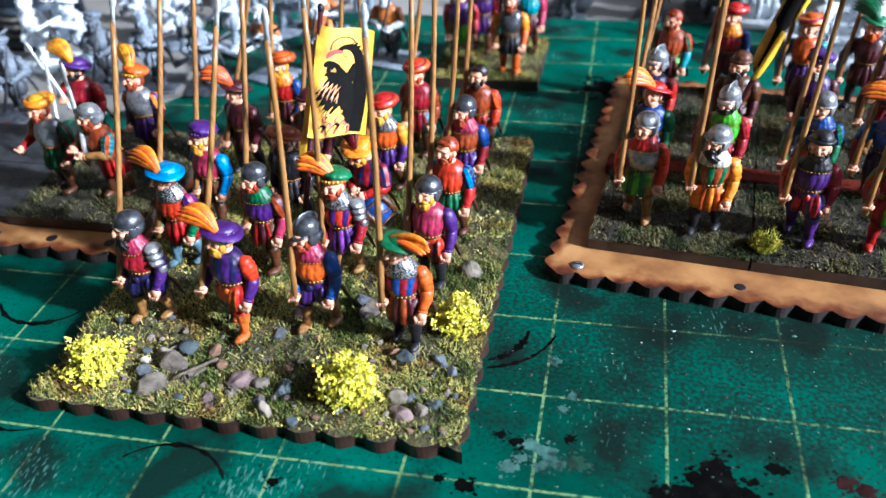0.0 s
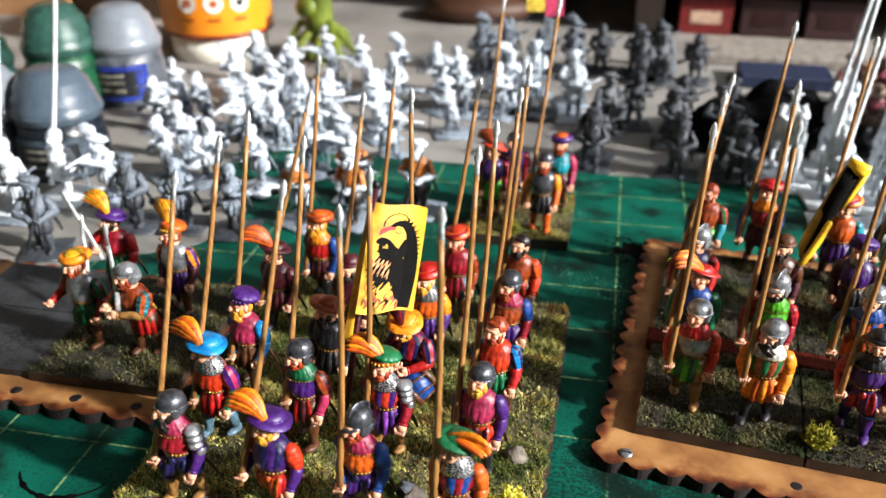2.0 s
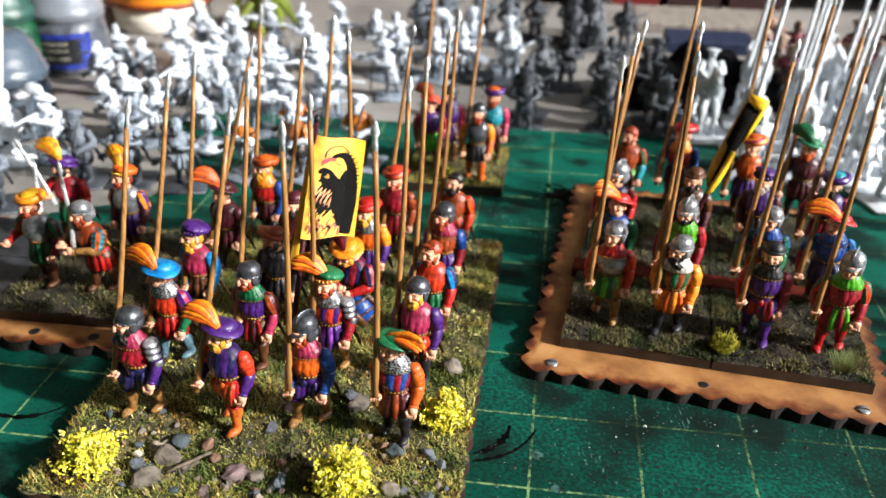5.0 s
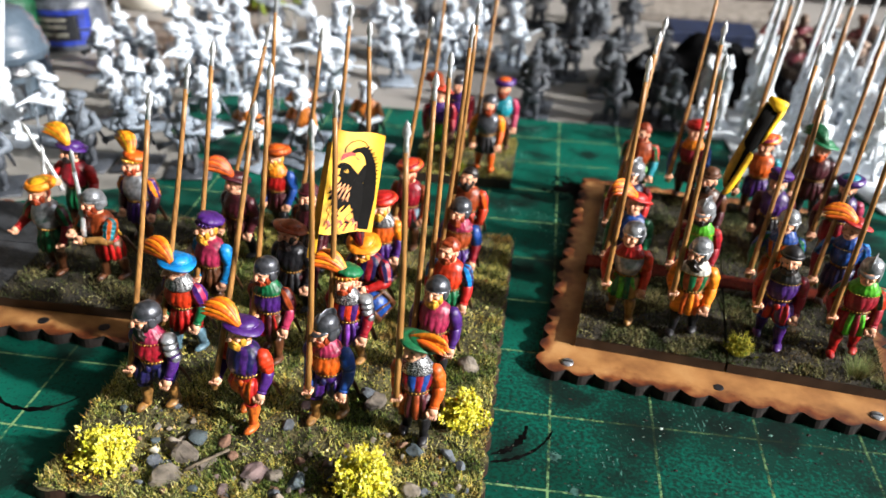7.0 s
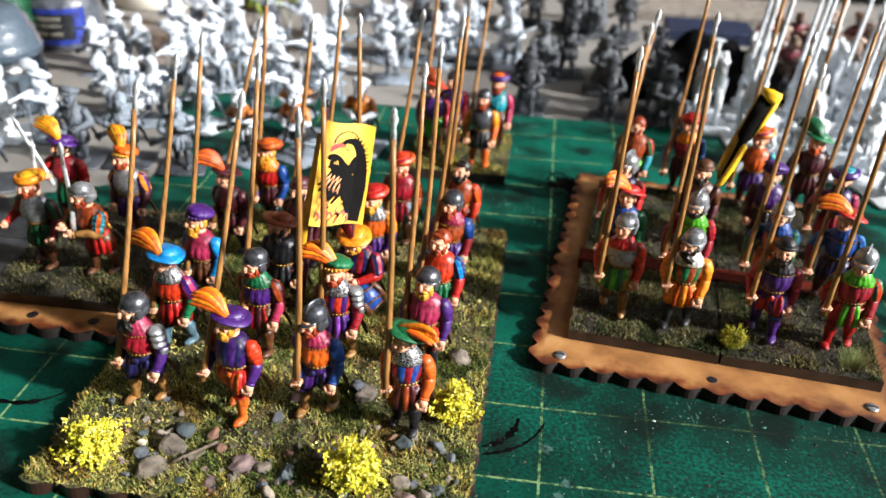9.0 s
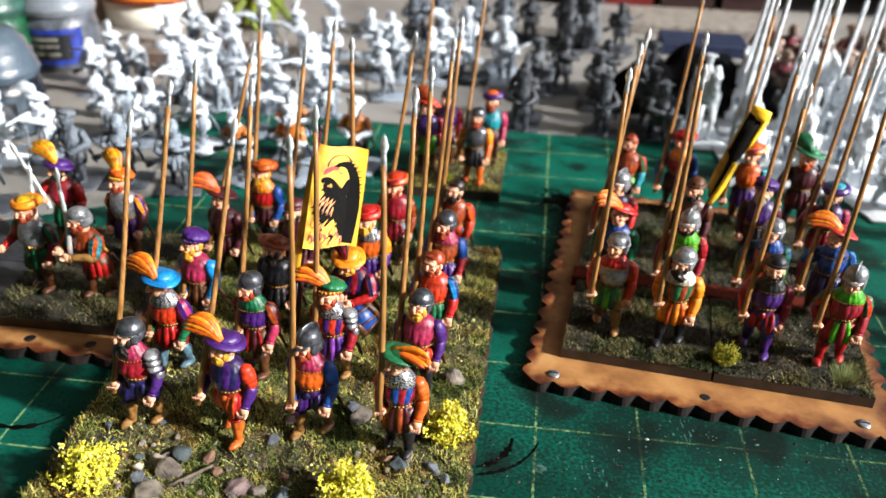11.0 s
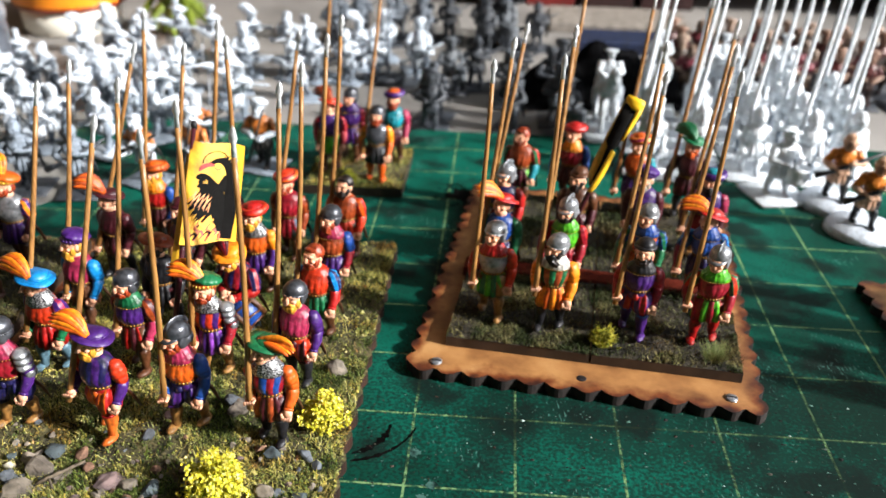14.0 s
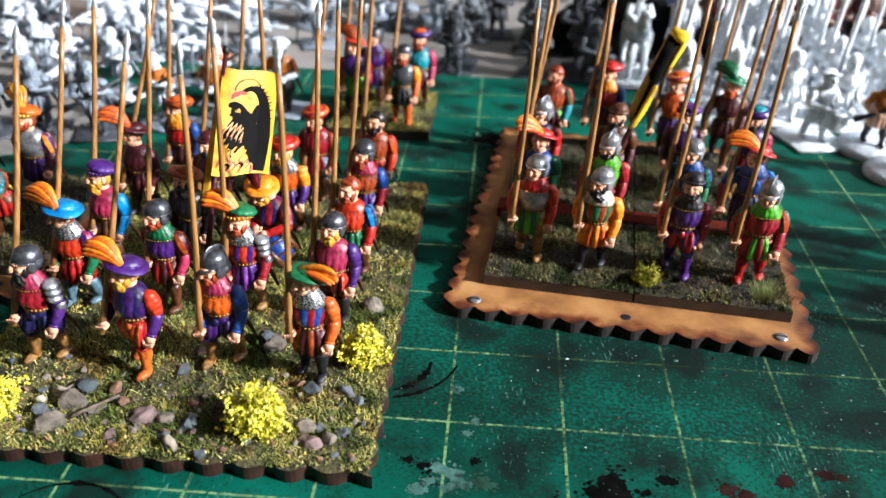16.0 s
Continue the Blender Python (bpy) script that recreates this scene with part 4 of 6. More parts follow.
U2 = "swordsmen on the small grass base"
Z2 = 7.0
figurine(-43, 82.5, Z2, -8, "painted figurine, orange turban, steel breastplate, green sleeves", U2, hat=("turban", FLAME, YEL, FLAME), beard=(HAIR_R, 0.8), chest=(STEEL,), up_l=(GREEN, MAROON), fore_l=CRIM, up_r=(GREEN, RED), fore_r=RED,
         skirt=(P("#1c3a1c"), GREEN), legs=(GREEN,), boots=BROWN, arm_r=((-3.9, 0.2, 19.6), (-6.4, 0.2, 15.5), (-7.4, -3.5, 13.5)), pike=((-52, 96.5, 15), (-54.8, 104.5, 36)), shaft=TIP)
figurine(-48, 108.5, Z2, -6, "painted figurine, purple hat, yellow plume, red sleeves, long sword", U2, hat=("wide", PURP, YEL, FLAME, (-0.8, -0.2, 0.6)), beard=(HAIR_B, 0.7), chest=(CRIM,), up_l=(RED,), fore_l=RED, skirt=(GREEN,), legs=(GREEN,), boots=BROWN,
         arm_r=((-3.9, 0.2, 19.6), (-6.5, -2, 16.5), (-3.5, -5.0, 17.0)), pike=((-49.5, 102.5, 22), (-59.5, 104.5, 42.5)), shaft=TIP)
figurine(-25, 81.5, Z2, -14, "painted figurine, steel helmet, blue and orange sleeves, raised sword", U2, hat=("helmet", STEEL), beard=(HAIR_R, 1), chest=(RUST,), up_l=(ORANGE, TEAL), fore_l=TAN, skirt=(RED,), legs=(BROWN,), boots=BROWN, lean=(0.02, -0.2), arm_l=((3.9, -0.5, 19.4), (4.6, -4.0, 15.2), (-1.0, -6.5, 15.0)),
         arm_r=((-3.9, 0.2, 19.6), (-6.5, -2, 15.5), (-5.5, -5.0, 16.0)), pike=((-29, 76, 23), (-29.6, 78.5, 48)), shaft=TIP)
figurine(-26, 103.5, Z2, -4, "painted figurine, green and orange plumed hat, steel breastplate", U2, hat=("beret", ORANGE, FLAME, YEL, (-0.9, 0.1, 0.9)), beard=(HAIR_R, 0.7), collar=None, chest=(STEEL,), up_l=(FLAME, PURP), fore_l=MAROON, skirt=(PURP,), legs=(PURP,), boots=BROWN)

U3 = "pikemen on the movement tray"
Z3 = 7.0
D = -14
figurine(119.5, 89, Z3, D + 6, "painted figurine, steel helmet and breastplate, orange sleeves, pike", U3, ((113.9, 84.8, 17.5), (117, 92.1, 80.5)), hat=("helmet", STEEL), chest=(STEEL,), collar=RED, up_l=(ORRED,), fore_l=ORRED, skirt=(LIME, GREEN), legs=(TAN,), boots=TAN)
figurine(136, 84, Z3, D, "painted figurine, steel cap, black beard, green doublet, orange sleeves, pike", U3, ((131.0, 79.8, 19.4), (134.4, 91, 82.9)), hat=("helmet", STEEL), beard=(HAIR_B, 1.6), chest=(GREEN, RUST), collar=WHITE, up_l=(FLAME,), fore_l=FLAME, skirt=(ORANGE, FLAME), legs=(FLAME,), boots=BLACK)
figurine(159, 84, Z3, D, "painted figurine, black cap, purple doublet, crimson sleeves, pike", U3, ((152.8, 79.8, 18.1), (160.4, 93.7, 79)), hat=("cap", BLACK), beard=(HAIR_B, 0.9), chest=(PURP,), collar=BLACK, up_l=(CRIM,), fore_l=CRIM, skirt=(PURP, RED), legs=(BLUE, ORRED), breech=True, boots=PURP, stride=2.2)
figurine(178, 82, Z3, D, "painted figurine, steel sallet, lime collar, crimson doublet, pike", U3, ((171.1, 77.8, 18.2), (176.5, 86, 82)), hat=("comb", STEEL), chest=(CRIM,), collar=LIME, up_l=(ORRED, GREEN), fore_l=CRIM, skirt=(LIME, CRIM), legs=(RED,), boots=RED)
figurine(121, 108.5, Z3, D, "painted figurine, red hat with orange plume, blue doublet, pike", U3, ((114.5, 104.3, 15.2), (122.5, 124, 78)), hat=("wide", RED, FLAME, ORANGE, (-0.7, -0.6, 0.35)), chest=(BLUE,), up_l=(GREEN,), fore_l=GREEN, skirt=(NAVY,), legs=(NAVY,), boots=BROWN)
figurine(140, 106, Z3, D, "painted figurine, combed steel helmet, lime doublet, crimson sleeves, pike", U3, ((132.9, 101.8, 15.5), (139.5, 124, 82)), hat=("comb", STEEL), beard=(HAIR_B, 0.7), chest=(LIME,), collar=LIME, up_l=(CRIM, RED), fore_l=CRIM, skirt=(CRIM,), legs=(CRIM,), boots=BROWN)
figurine(163, 105.5, Z3, D, "painted figurine, steel cap, blue and orange doublet, pike", U3, ((155.1, 101.3, 15.8), (164, 118, 80)), hat=("helmet", STEEL), chest=(ORANGE, BLUE), collar=BLUE, up_l=(GREEN, BLUE), fore_l=GREEN, skirt=(ORANGE,), legs=(ORANGE,), boots=BROWN)
figurine(180.5, 105, Z3, D, "painted figurine, red hat with orange plume, blue doublet and pike", U3, ((172.3, 100.8, 15.5), (183, 118, 80)), hat=("wide", RED, FLAME, ORANGE, (-1, -0.4, 0.2)), chest=(BLUE,), collar=BLUE, up_l=(BLUE, SKY), fore_l=CRIM, skirt=(NAVY,), legs=(NAVY,), boots=BROWN)
figurine(122, 129, Z3, D, "painted figurine, steel helmet, navy doublet, red sleeves, pike", U3, ((115.4, 124.8, 15.2), (126.5, 144, 77)), hat=("comb", STEEL), chest=(NAVY,), up_l=(RED,), fore_l=RED, skirt=(NAVY,), legs=(CRIM,), boots=BROWN)
figurine(145, 130, Z3, D, "painted figurine, dark cap, brown coat beside the furled banner", U3, hat=("cap", BROWN), beard=(HAIR_B, 1), chest=(BROWN,), up_l=(BROWN,), fore_l=MAROON, skirt=(MAROON,), legs=(MAROON,), boots=BLACK)
figurine(166, 132, Z3, D, "painted figurine, purple hat, purple and orange clothes", U3, hat=("beret", PURP), beard=(HAIR_G, 1), chest=(PURP,), up_l=(MAROON,), fore_l=MAROON, skirt=(BLACK,), legs=(MAROON,), boots=BLACK)
figurine(186.5, 133, Z3, D, "painted figurine, purple hat with teal band, pink sleeves, pike", U3, ((178.4, 128.8, 15.1), (190, 147, 80)), hat=("turban", PURP, TEAL, PURP), beard=(HAIR_B, 1.3), chest=(PURP,), up_l=(PINK,), fore_l=MAROON, skirt=(CRIM,), legs=(CRIM,), boots=TAN)
figurine(127.5, 164, Z3, D, "painted figurine, brown hair, rust doublet with green sleeves", U3, hat=("none",), hair=HAIR_R, beard=(HAIR_R, 0.6), chest=(RUST,), up_l=(GREEN, RED), fore_l=TEAL, skirt=(MAROON,), legs=(LIME,), boots=BROWN)
figurine(145.5, 168, Z3, D, "painted figurine, red cap, orange shoulders, blue sleeves, pike", U3, ((138.5, 163.8, 14.8), (147, 180, 84)), hat=("turban", RED, RED, RED), chest=(CRIM,), collar=FLAME, up_l=(BLUE,), fore_l=BLUE, skirt=(MAROON,), legs=(BROWN,), boots=BROWN)
figurine(167.5, 161, Z3, D, "painted figurine, orange hair, orange and purple clothes, pike", U3, ((160.0, 156.8, 14.8), (169, 174, 82)), hat=("turban", PINK, ORANGE, FLAME), chest=(ORANGE,), up_l=(TEAL,), fore_l=TEAL, skirt=(PURP,), legs=(PURP,), boots=BROWN)
figurine(186, 162.5, Z3, D, "painted figurine, big green hat, maroon coat, pike", U3, ((178.2, 158.3, 14.6), (189, 178, 82)), hat=("wide", GREEN, GREEN, GREEN), beard=(ORANGE, 1), chest=(MAROON,), up_l=(MAROON,), fore_l=MAROON, skirt=(MAROON,), legs=(MAROON,), boots=BLACK)

U4 = "pikemen on the far base"
Z4 = 4.4
figurine(54, 192, Z4, 4, "painted figurine, orange-red hat, green breeches, pike", U4, ((49.9, 187.8, 12.6), (54, 212, 82)), hat=("wide", ORRED, RUST, RUST), chest=(PURP,), up_l=(CRIM,), fore_l=CRIM, skirt=(LIME,), legs=(GREEN,), boots=BROWN)
figurine(60, 203, Z4, 4, "painted figurine, steel helmet, purple doublet, crimson sleeves", U4, hat=("helmet", DSTEEL), chest=(PURP,), collar=PURP, up_l=(CRIM,), fore_l=CRIM, skirt=(PURP,), legs=(BROWN,), boots=BROWN)
figurine(73, 184, Z4, 2, "painted figurine, dark helmet, steel breastplate, orange sleeves, pike", U4, ((68.1, 179.8, 13.1), (74, 208, 82)), hat=("helmet", DSTEEL), beard=(HAIR_R, 1), chest=(DSTEEL,), up_l=(FLAME,), fore_l=ORANGE, skirt=(BLACK,), legs=(BLACK,), boots=ORANGE)
figurine(77.5, 203, Z4, 2, "painted figurine, purple hat, teal doublet, pink sleeves", U4, hat=("turban", PURP, ORANGE, PURP), beard=(HAIR_R, 1), chest=(TEAL,), up_l=(PINK,), fore_l=PINK, skirt=(MAROON,), legs=(MAROON,), boots=BROWN)

# drum before the drummer
drum = new("drum")
tagged(drum, "small blue field drum with wooden hoops on the base", "drum")
ms = Mesh()
lathe(ms, (0, 0, 0), [(4.4, 0), (4.4, 6.5)], BLUE, 20)
part("shell", ms, drum)
for z in (0.3, 6.2):
    ms = Mesh()
    lathe(ms, (0, 0, 0), [(4.4, z - 0.7), (4.9, z - 0.6), (4.9, z + 0.6), (4.3, z + 0.7)], BROWN, 20)
    part("hoop", ms, drum)
ms = Mesh()
lathe(ms, (0, 0, 0), [(4.3, 6.6), (4.2, 6.95), (0.3, 7.0)], P("#b8a27c"), 20)
part("drumhead", ms, drum)
for k in range(8):
    t = k * math.pi / 4
    ms = Mesh()
    ms.tube([(4.6 * math.cos(t), 4.6 * math.sin(t), 0.4), (4.6 * math.cos(t + 0.35), 4.6 * math.sin(t + 0.35), 6.2)], [0.35, 0.35], BROWN, 5)
    part("cord", ms, drum)
drum.matrix_world = pose(0.0505, 0.0725, 0.0105, -32, 52, 14)

# ---- scenic base of the main unit ----
rng = random.Random(4)
BX0, BY0, BX1, BY1 = -7.5, 5, 87, 134
ms = Mesh()
plate(ms, BX0, BY0, BX1, BY1, 0.02, 3.2, 8.3, 2.2, EARTH, BASE_EDGE, 1.0, 1.05)
scenic = thing("scenic_base", ms, "scalloped brown base covered in grass flock and stones, on the mat", "base", smooth=False)
part("grass_flock", flock(BX0, BY0, BX1, BY1, 3.2, 1.0, 105000, FLOCK, rng, 1.0, -0.14), scenic, "mixed green and straw grass flock", False, "stuff")
part("coarse_flock", flock(BX0, BY0, BX1, BY1, 3.2, 1.0, 26000, COARSE, rng, 1.55, 0.06), scenic, "coarse clumps of green and straw flock", False, "stuff")
for sx, sy, rx, ry, rz, c in ((19.5, 11.5, 3.0, 2.2, 1.6, "#756c60"), (20.5, 18, 2.3, 2.0, 1.7, "#675e54"), (14.8, 15.5, 1.5, 1.3, 1.1, "#565b62"), (13, 19, 1.2, 1.0, 0.9, "#b4ae9e"),
                              (21, 25, 3.0, 1.7, 0.9, "#424c50"), (16.5, 22, 1.7, 1.3, 1.0, "#887d70"), (28, 24, 1.4, 1.1, 1.2, "#745644"), (26, 17.5, 2.0, 1.1, 0.9, "#675e54"),
                              (37.5, 16, 2.6, 2.1, 1.3, "#756260"), (42, 15.5, 1.5, 1.3, 1.0, "#756c60"), (47, 15, 1.6, 1.6, 1.2, "#424c50"), (32, 9.5, 1.5, 1.3, 1.0, "#756260"), (36, 12, 1.2, 1.0, 0.9, "#887d70"),
                              (45, 9, 0.9, 2.0, 1.3, "#887d70"), (43, 11, 1.2, 1.1, 0.9, "#565b62"), (70.5, 28.5, 2.2, 1.4, 1.0, "#424c50"), (78.5, 29, 1.6, 1.2, 1.3, "#565b62"), (71.5, 16.5, 2.0, 1.5, 1.3, "#756c60"), (73.5, 11.5, 2.3, 1.2, 1.3, "#756260"),
                              (77, 14, 1.7, 1.3, 1.1, "#675e54"), (80, 15.5, 1.4, 1.3, 1.0, "#424c50"), (75, 16.5, 1.0, 0.9, 0.8, "#565b62"), (59, 43, 2.3, 2.0, 1.8, "#675e54"), (57.5, 45, 2.0, 2.0, 2.0, "#565b62"),
                              (80, 62, 2.4, 1.8, 1.8, "#756c60"), (61, 11.0, 1.2, 1.0, 0.8, "#565b62"), (43, 40, 1.3, 1.1, 0.9, "#756260"), (52, 6.5, 1.1, 0.9, 0.8, "#424c50")):
    part("stone", stone((sx, sy, 3.3 + rz * 0.45), (rx * 1.35, ry * 1.35, rz * 1.4), c, rng), scenic, smooth=False)
for k in range(130):
    sx, sy, r = rng.uniform(-2, 84), BY0 + 2.5 + 27 * rng.random() ** 1.3, rng.uniform(0.4, 0.8) * (1.7 if rng.random() < 0.25 else 1.0)
    if min(math.hypot(sx - 4, sy - 14.5), math.hypot(sx - 61.5, sy - 16)) < 6:
        continue
    part("stone", stone((sx, sy, 3.6 + r * 0.4), (r * rng.uniform(0.8, 1.5), r, r * 0.8), rng.choice(sorted(STONES)[:-1]), rng), scenic, smooth=False)
ms = Mesh()
TWIG = P("#5c5142", 0.8)
ms.tube([(22, 13.5, 4.5), (25, 15.5, 5.2), (30, 21, 5.0)], [0.5, 0.45, 0.3], TWIG, 6)
ms.tube([(24.5, 15, 5.0), (26.5, 12.5, 4.4)], [0.35, 0.25], TWIG, 6)
part("twig", ms, scenic)
for (tx, ty, tr, th, cnt) in ((4, 14.5, 6.3, 6.5, 900), (61.5, 16, 6.0, 8.0, 950), (80.5, 40, 5.0, 7.5, 700)):
    bush = new("flower_tuft")
    tagged(bush, "bright yellow flowering scenery tuft glued to the grass base", "tuft", "yellow flower tufts")
    fl, st = tuft((tx, ty, 3.4), tr, th, cnt, rng)
    part("foliage", fl, bush, kind="stuff", smooth=False)
    part("stem_bundle", st, bush, kind="stuff", smooth=False)

# banner of the main unit
BANNER_Y, BANNER_K = P("#eeb228", 0.6, 0, 0.3, 250.0), dull(P("#0c0b0a", 0.85, 0, 0.1, 900.0, 0.0001))
banner = new("banner")
tagged(banner, "yellow banner with a black heraldic bird on a maroon pole", "banner")
ms = Mesh()
a0, a1 = Vector((39.0, 55, 12)), Vector((41.5, 82.5, 62.5))
ms.tube([a0, a0.lerp(a1, 0.5), a1], [0.75, 0.7, 0.6], MAROON, 8)
part("pole", ms, banner)
ms = Mesh()
ms.ball(a1, (0.9, 0.9, 1.4), BLACK, 8, 5)
part("finial", ms, banner)


def cloth(u, v):
    """A place on the hanging cloth: u across from the pole, v down."""
    tl, bl, tr, br = Vector((41.2, 80.6, 59.4)), Vector((39.9, 66.3, 36.5)), Vector((53.0, 86.4, 56.0)), Vector((51.6, 75.3, 33.6))
    p = tl.lerp(bl, v).lerp(tr.lerp(br, v), u)
    return p + Vector((0.0, -0.9 * math.sin(u * 6.5) - 0.3 * math.sin(v * 5 + u * 3), 0.0))


def cloth_patch(ms, f, mat, nu, nv, lift, back=False):
    front = [[f(i / nu, j / nv) for i in range(nu + 1)] for j in range(nv + 1)]
    o = len(ms.v)
    for row in front:
        for (u, v) in row:
            p = cloth(u, v)
            ms.v.append((p.x - lift * 0.4, p.y - lift, p.z + lift * 0.4))
    a = ms.slot(mat)
    w = nu + 1
    for j in range(nv):
        for i in range(nu):
            ms.f.append((o + j * w + i, o + (j + 1) * w + i, o + (j + 1) * w + i + 1, o + j * w + i + 1))
            ms.m.append(a)


ms = Mesh()
cloth_patch(ms, lambda u, v: (u, v), BANNER_Y, 16, 20, 0.15)
cloth_patch(ms, lambda u, v: (u, v), BANNER_Y, 16, 20, -0.15)
part("cloth", ms, banner)


def swoosh(ms, pts, widths, mat, lift, steps=6):
    """A painted stroke along points (u, v) of the cloth, with its widths."""
    line = []
    for k in range(len(pts) - 1):
        for i in range(steps):
            t = i / steps
            q = [pts[max(k - 1, 0)], pts[k], pts[k + 1], pts[min(k + 2, len(pts) - 1)]]
            c = [0.5 * (2 * q[1][d] + (q[2][d] - q[0][d]) * t + (2 * q[0][d] - 5 * q[1][d] + 4 * q[2][d] - q[3][d]) * t * t + (3 * q[1][d] - q[0][d] - 3 * q[2][d] + q[3][d]) * t ** 3) for d in (0, 1)]
            line.append((c[0], c[1], widths[k] + (widths[k + 1] - widths[k]) * t))
    line.append((*pts[-1], widths[-1]))
    a, o = ms.slot(mat), len(ms.v)
    for k, (u, v, w) in enumerate(line):
        u2, v2, _ = line[min(k + 1, len(line) - 1)]
        u1, v1, _ = line[max(k - 1, 0)]
        du, dv = u2 - u1, (v2 - v1) * 2.0
        n = math.hypot(du, dv) or 1
        for sgn in (-1, 1):
            uu, vv = min(0.99, max(0.01, u - sgn * w * dv / n)), min(0.99, max(0.01, v + sgn * w * du / n / 2.0))
            p = cloth(uu, vv)
            ms.v.append((p.x - lift * 0.4, p.y - lift, p.z + lift * 0.4))
    for k in range(len(line) - 1):
        ms.f.append((o + 2 * k, o + 2 * k + 1, o + 2 * k + 3, o + 2 * k + 2))
        ms.m.append(a)


ms = Mesh()
swoosh(ms, [(0.40, 0.215), (0.52, 0.18), (0.66, 0.2), (0.77, 0.29), (0.82, 0.44), (0.82, 0.62), (0.80, 0.8), (0.78, 0.97)], [0.03, 0.05, 0.07, 0.09, 0.12, 0.15, 0.15, 0.13], BANNER_K, 0.28)
for k in range(15):
    t = k / 14
    u0, v0 = 0.6 + 0.33 * math.sin(t * 1.4), 0.165 + 0.32 * t * t
    swoosh(ms, [(u0 - 0.05, v0 + 0.03), (u0 + 0.07 + 0.03 * (k % 2), v0 - 0.03 + 0.035 * t)], [0.035, 0.003], BANNER_K, 0.3, 2)
part("emblem_wing", ms, banner, "black painted wing and crest of the heraldic bird")
ms = Mesh()
swoosh(ms, [(0.2, 0.345), (0.27, 0.33), (0.34, 0.36), (0.42, 0.44), (0.54, 0.5), (0.68, 0.5)], [0.02, 0.07, 0.11, 0.14, 0.15, 0.12], BANNER_K, 0.31)
swoosh(ms, [(0.22, 0.43), (0.3, 0.42), (0.42, 0.46)], [0.004, 0.05, 0.1], BANNER_K, 0.32)
swoosh(ms, [(0.5, 0.5), (0.58, 0.6), (0.66, 0.74), (0.68, 0.9)], [0.14, 0.16, 0.14, 0.1], BANNER_K, 0.33)
swoosh(ms, [(0.7, 0.34), (0.66, 0.42), (0.62, 0.5)], [0.03, 0.07, 0.1], BANNER_K, 0.33)
part("emblem_body", ms, banner, "black painted body of the heraldic bird")
for k in range(9):
    ms = Mesh()
    q = k / 8
    swoosh(ms, [(0.34 + 0.26 * q, 0.47 + 0.17 * q), (0.2 + 0.2 * q, 0.56 + 0.19 * q), (0.06 + 0.24 * q, 0.61 + 0.23 * q + 0.03 * (k % 2))], [0.06, 0.04, 0.003], BANNER_K, 0.3)
    part("emblem_feather", ms, banner)
PEACH = P("#e89a62", 0.6)
for k in range(6):
    ms = Mesh()
    swoosh(ms, [(0.07 + 0.07 * k, 0.575 + 0.02 * k), (0.15 + 0.07 * k, 0.535 + 0.014 * k), (0.24 + 0.07 * k, 0.475 + 0.016 * k)], [0.004, 0.013, 0.004], PEACH, 0.46)
    swoosh(ms, [(0.24 + 0.07 * k, 0.475 + 0.016 * k), (0.19 + 0.07 * k, 0.555 + 0.02 * k), (0.14 + 0.08 * k, 0.62 + 0.02 * k)], [0.004, 0.012, 0.004], PEACH, 0.46)
    part("emblem_stroke", ms, banner, "pale orange painted stroke")
FIRE = P("#f0a020", 0.6)
for k in range(9):
    ms = Mesh()
    u, v = 0.12 + 0.065 * k, 0.72 + 0.03 * (k % 3) + 0.008 * k
    swoosh(ms, [(u + 0.02, v + 0.16), (u + 0.08, v + 0.08), (u + 0.02, v + 0.04), (u + 0.1, v - 0.02)], [0.02, 0.034, 0.022, 0.003], (FIRE, BANNER_Y, ORANGE)[k % 3], 0.48)
    part("emblem_flame", ms, banner)
for k in range(5):
    ms = Mesh()
    u = 0.1 + 0.11 * k
    swoosh(ms, [(u, 0.92), (u + 0.05, 0.87 + 0.02 * (k % 2)), (u + 0.1, 0.91), (u + 0.04, 0.95)], [0.004, 0.02, 0.022, 0.004], (RUST, BANNER_K)[k % 2], 0.52)
    part("emblem_claw", ms, banner)
ms = Mesh()
swoosh(ms, [(0.5 + 0.21 * math.cos(t), 0.185 - 0.1 * math.sin(t)) for t in [math.pi * (1.04 - 1.08 * k / 8) for k in range(9)]], [0.009] * 9, BANNER_K, 0.3)
part("emblem_ring", ms, banner)
ms = Mesh()
swoosh(ms, [(0.24, 0.275), (0.3, 0.235), (0.4, 0.215), (0.5, 0.23)], [0.008, 0.05, 0.04, 0.012], P("#b82418", 0.6), 0.4)
swoosh(ms, [(0.5, 0.25), (0.56, 0.275), (0.64, 0.25)], [0.004, 0.01, 0.003], RED, 0.4)
part("emblem_beak", ms, banner, "red painted beak")
# the hem hanging behind the pole
ms = Mesh()
hem = [[Vector((41.0 - 1.9 * v * (1 - 0.2 * v), 80.8 - 14.0 * v, 55.0 - 26.5 * v)) + Vector((-(1.9 + 1.4 * v) * u, -0.5 * math.sin(u * 5), 0.2 * u)) for u in (0, 0.33, 0.66, 1.0)] for v in (0, 0.2, 0.4, 0.6, 0.8, 1.0)]
for lift, flip in ((0.0, 1), (0.25, 0)):
    o = len(ms.v)
    ms.v += [(p.x, p.y + lift, p.z) for row in hem for p in row]
    slot = ms.slot(BANNER_Y if flip else ORANGE)
    for j in range(5):
        for i in range(3):
            ms.f.append((o + j * 4 + i, o + j * 4 + 4 + i, o + j * 4 + 5 + i, o + j * 4 + 1 + i))
            ms.m.append(slot)
part("hem", ms, banner, "yellow hem with an orange edge")

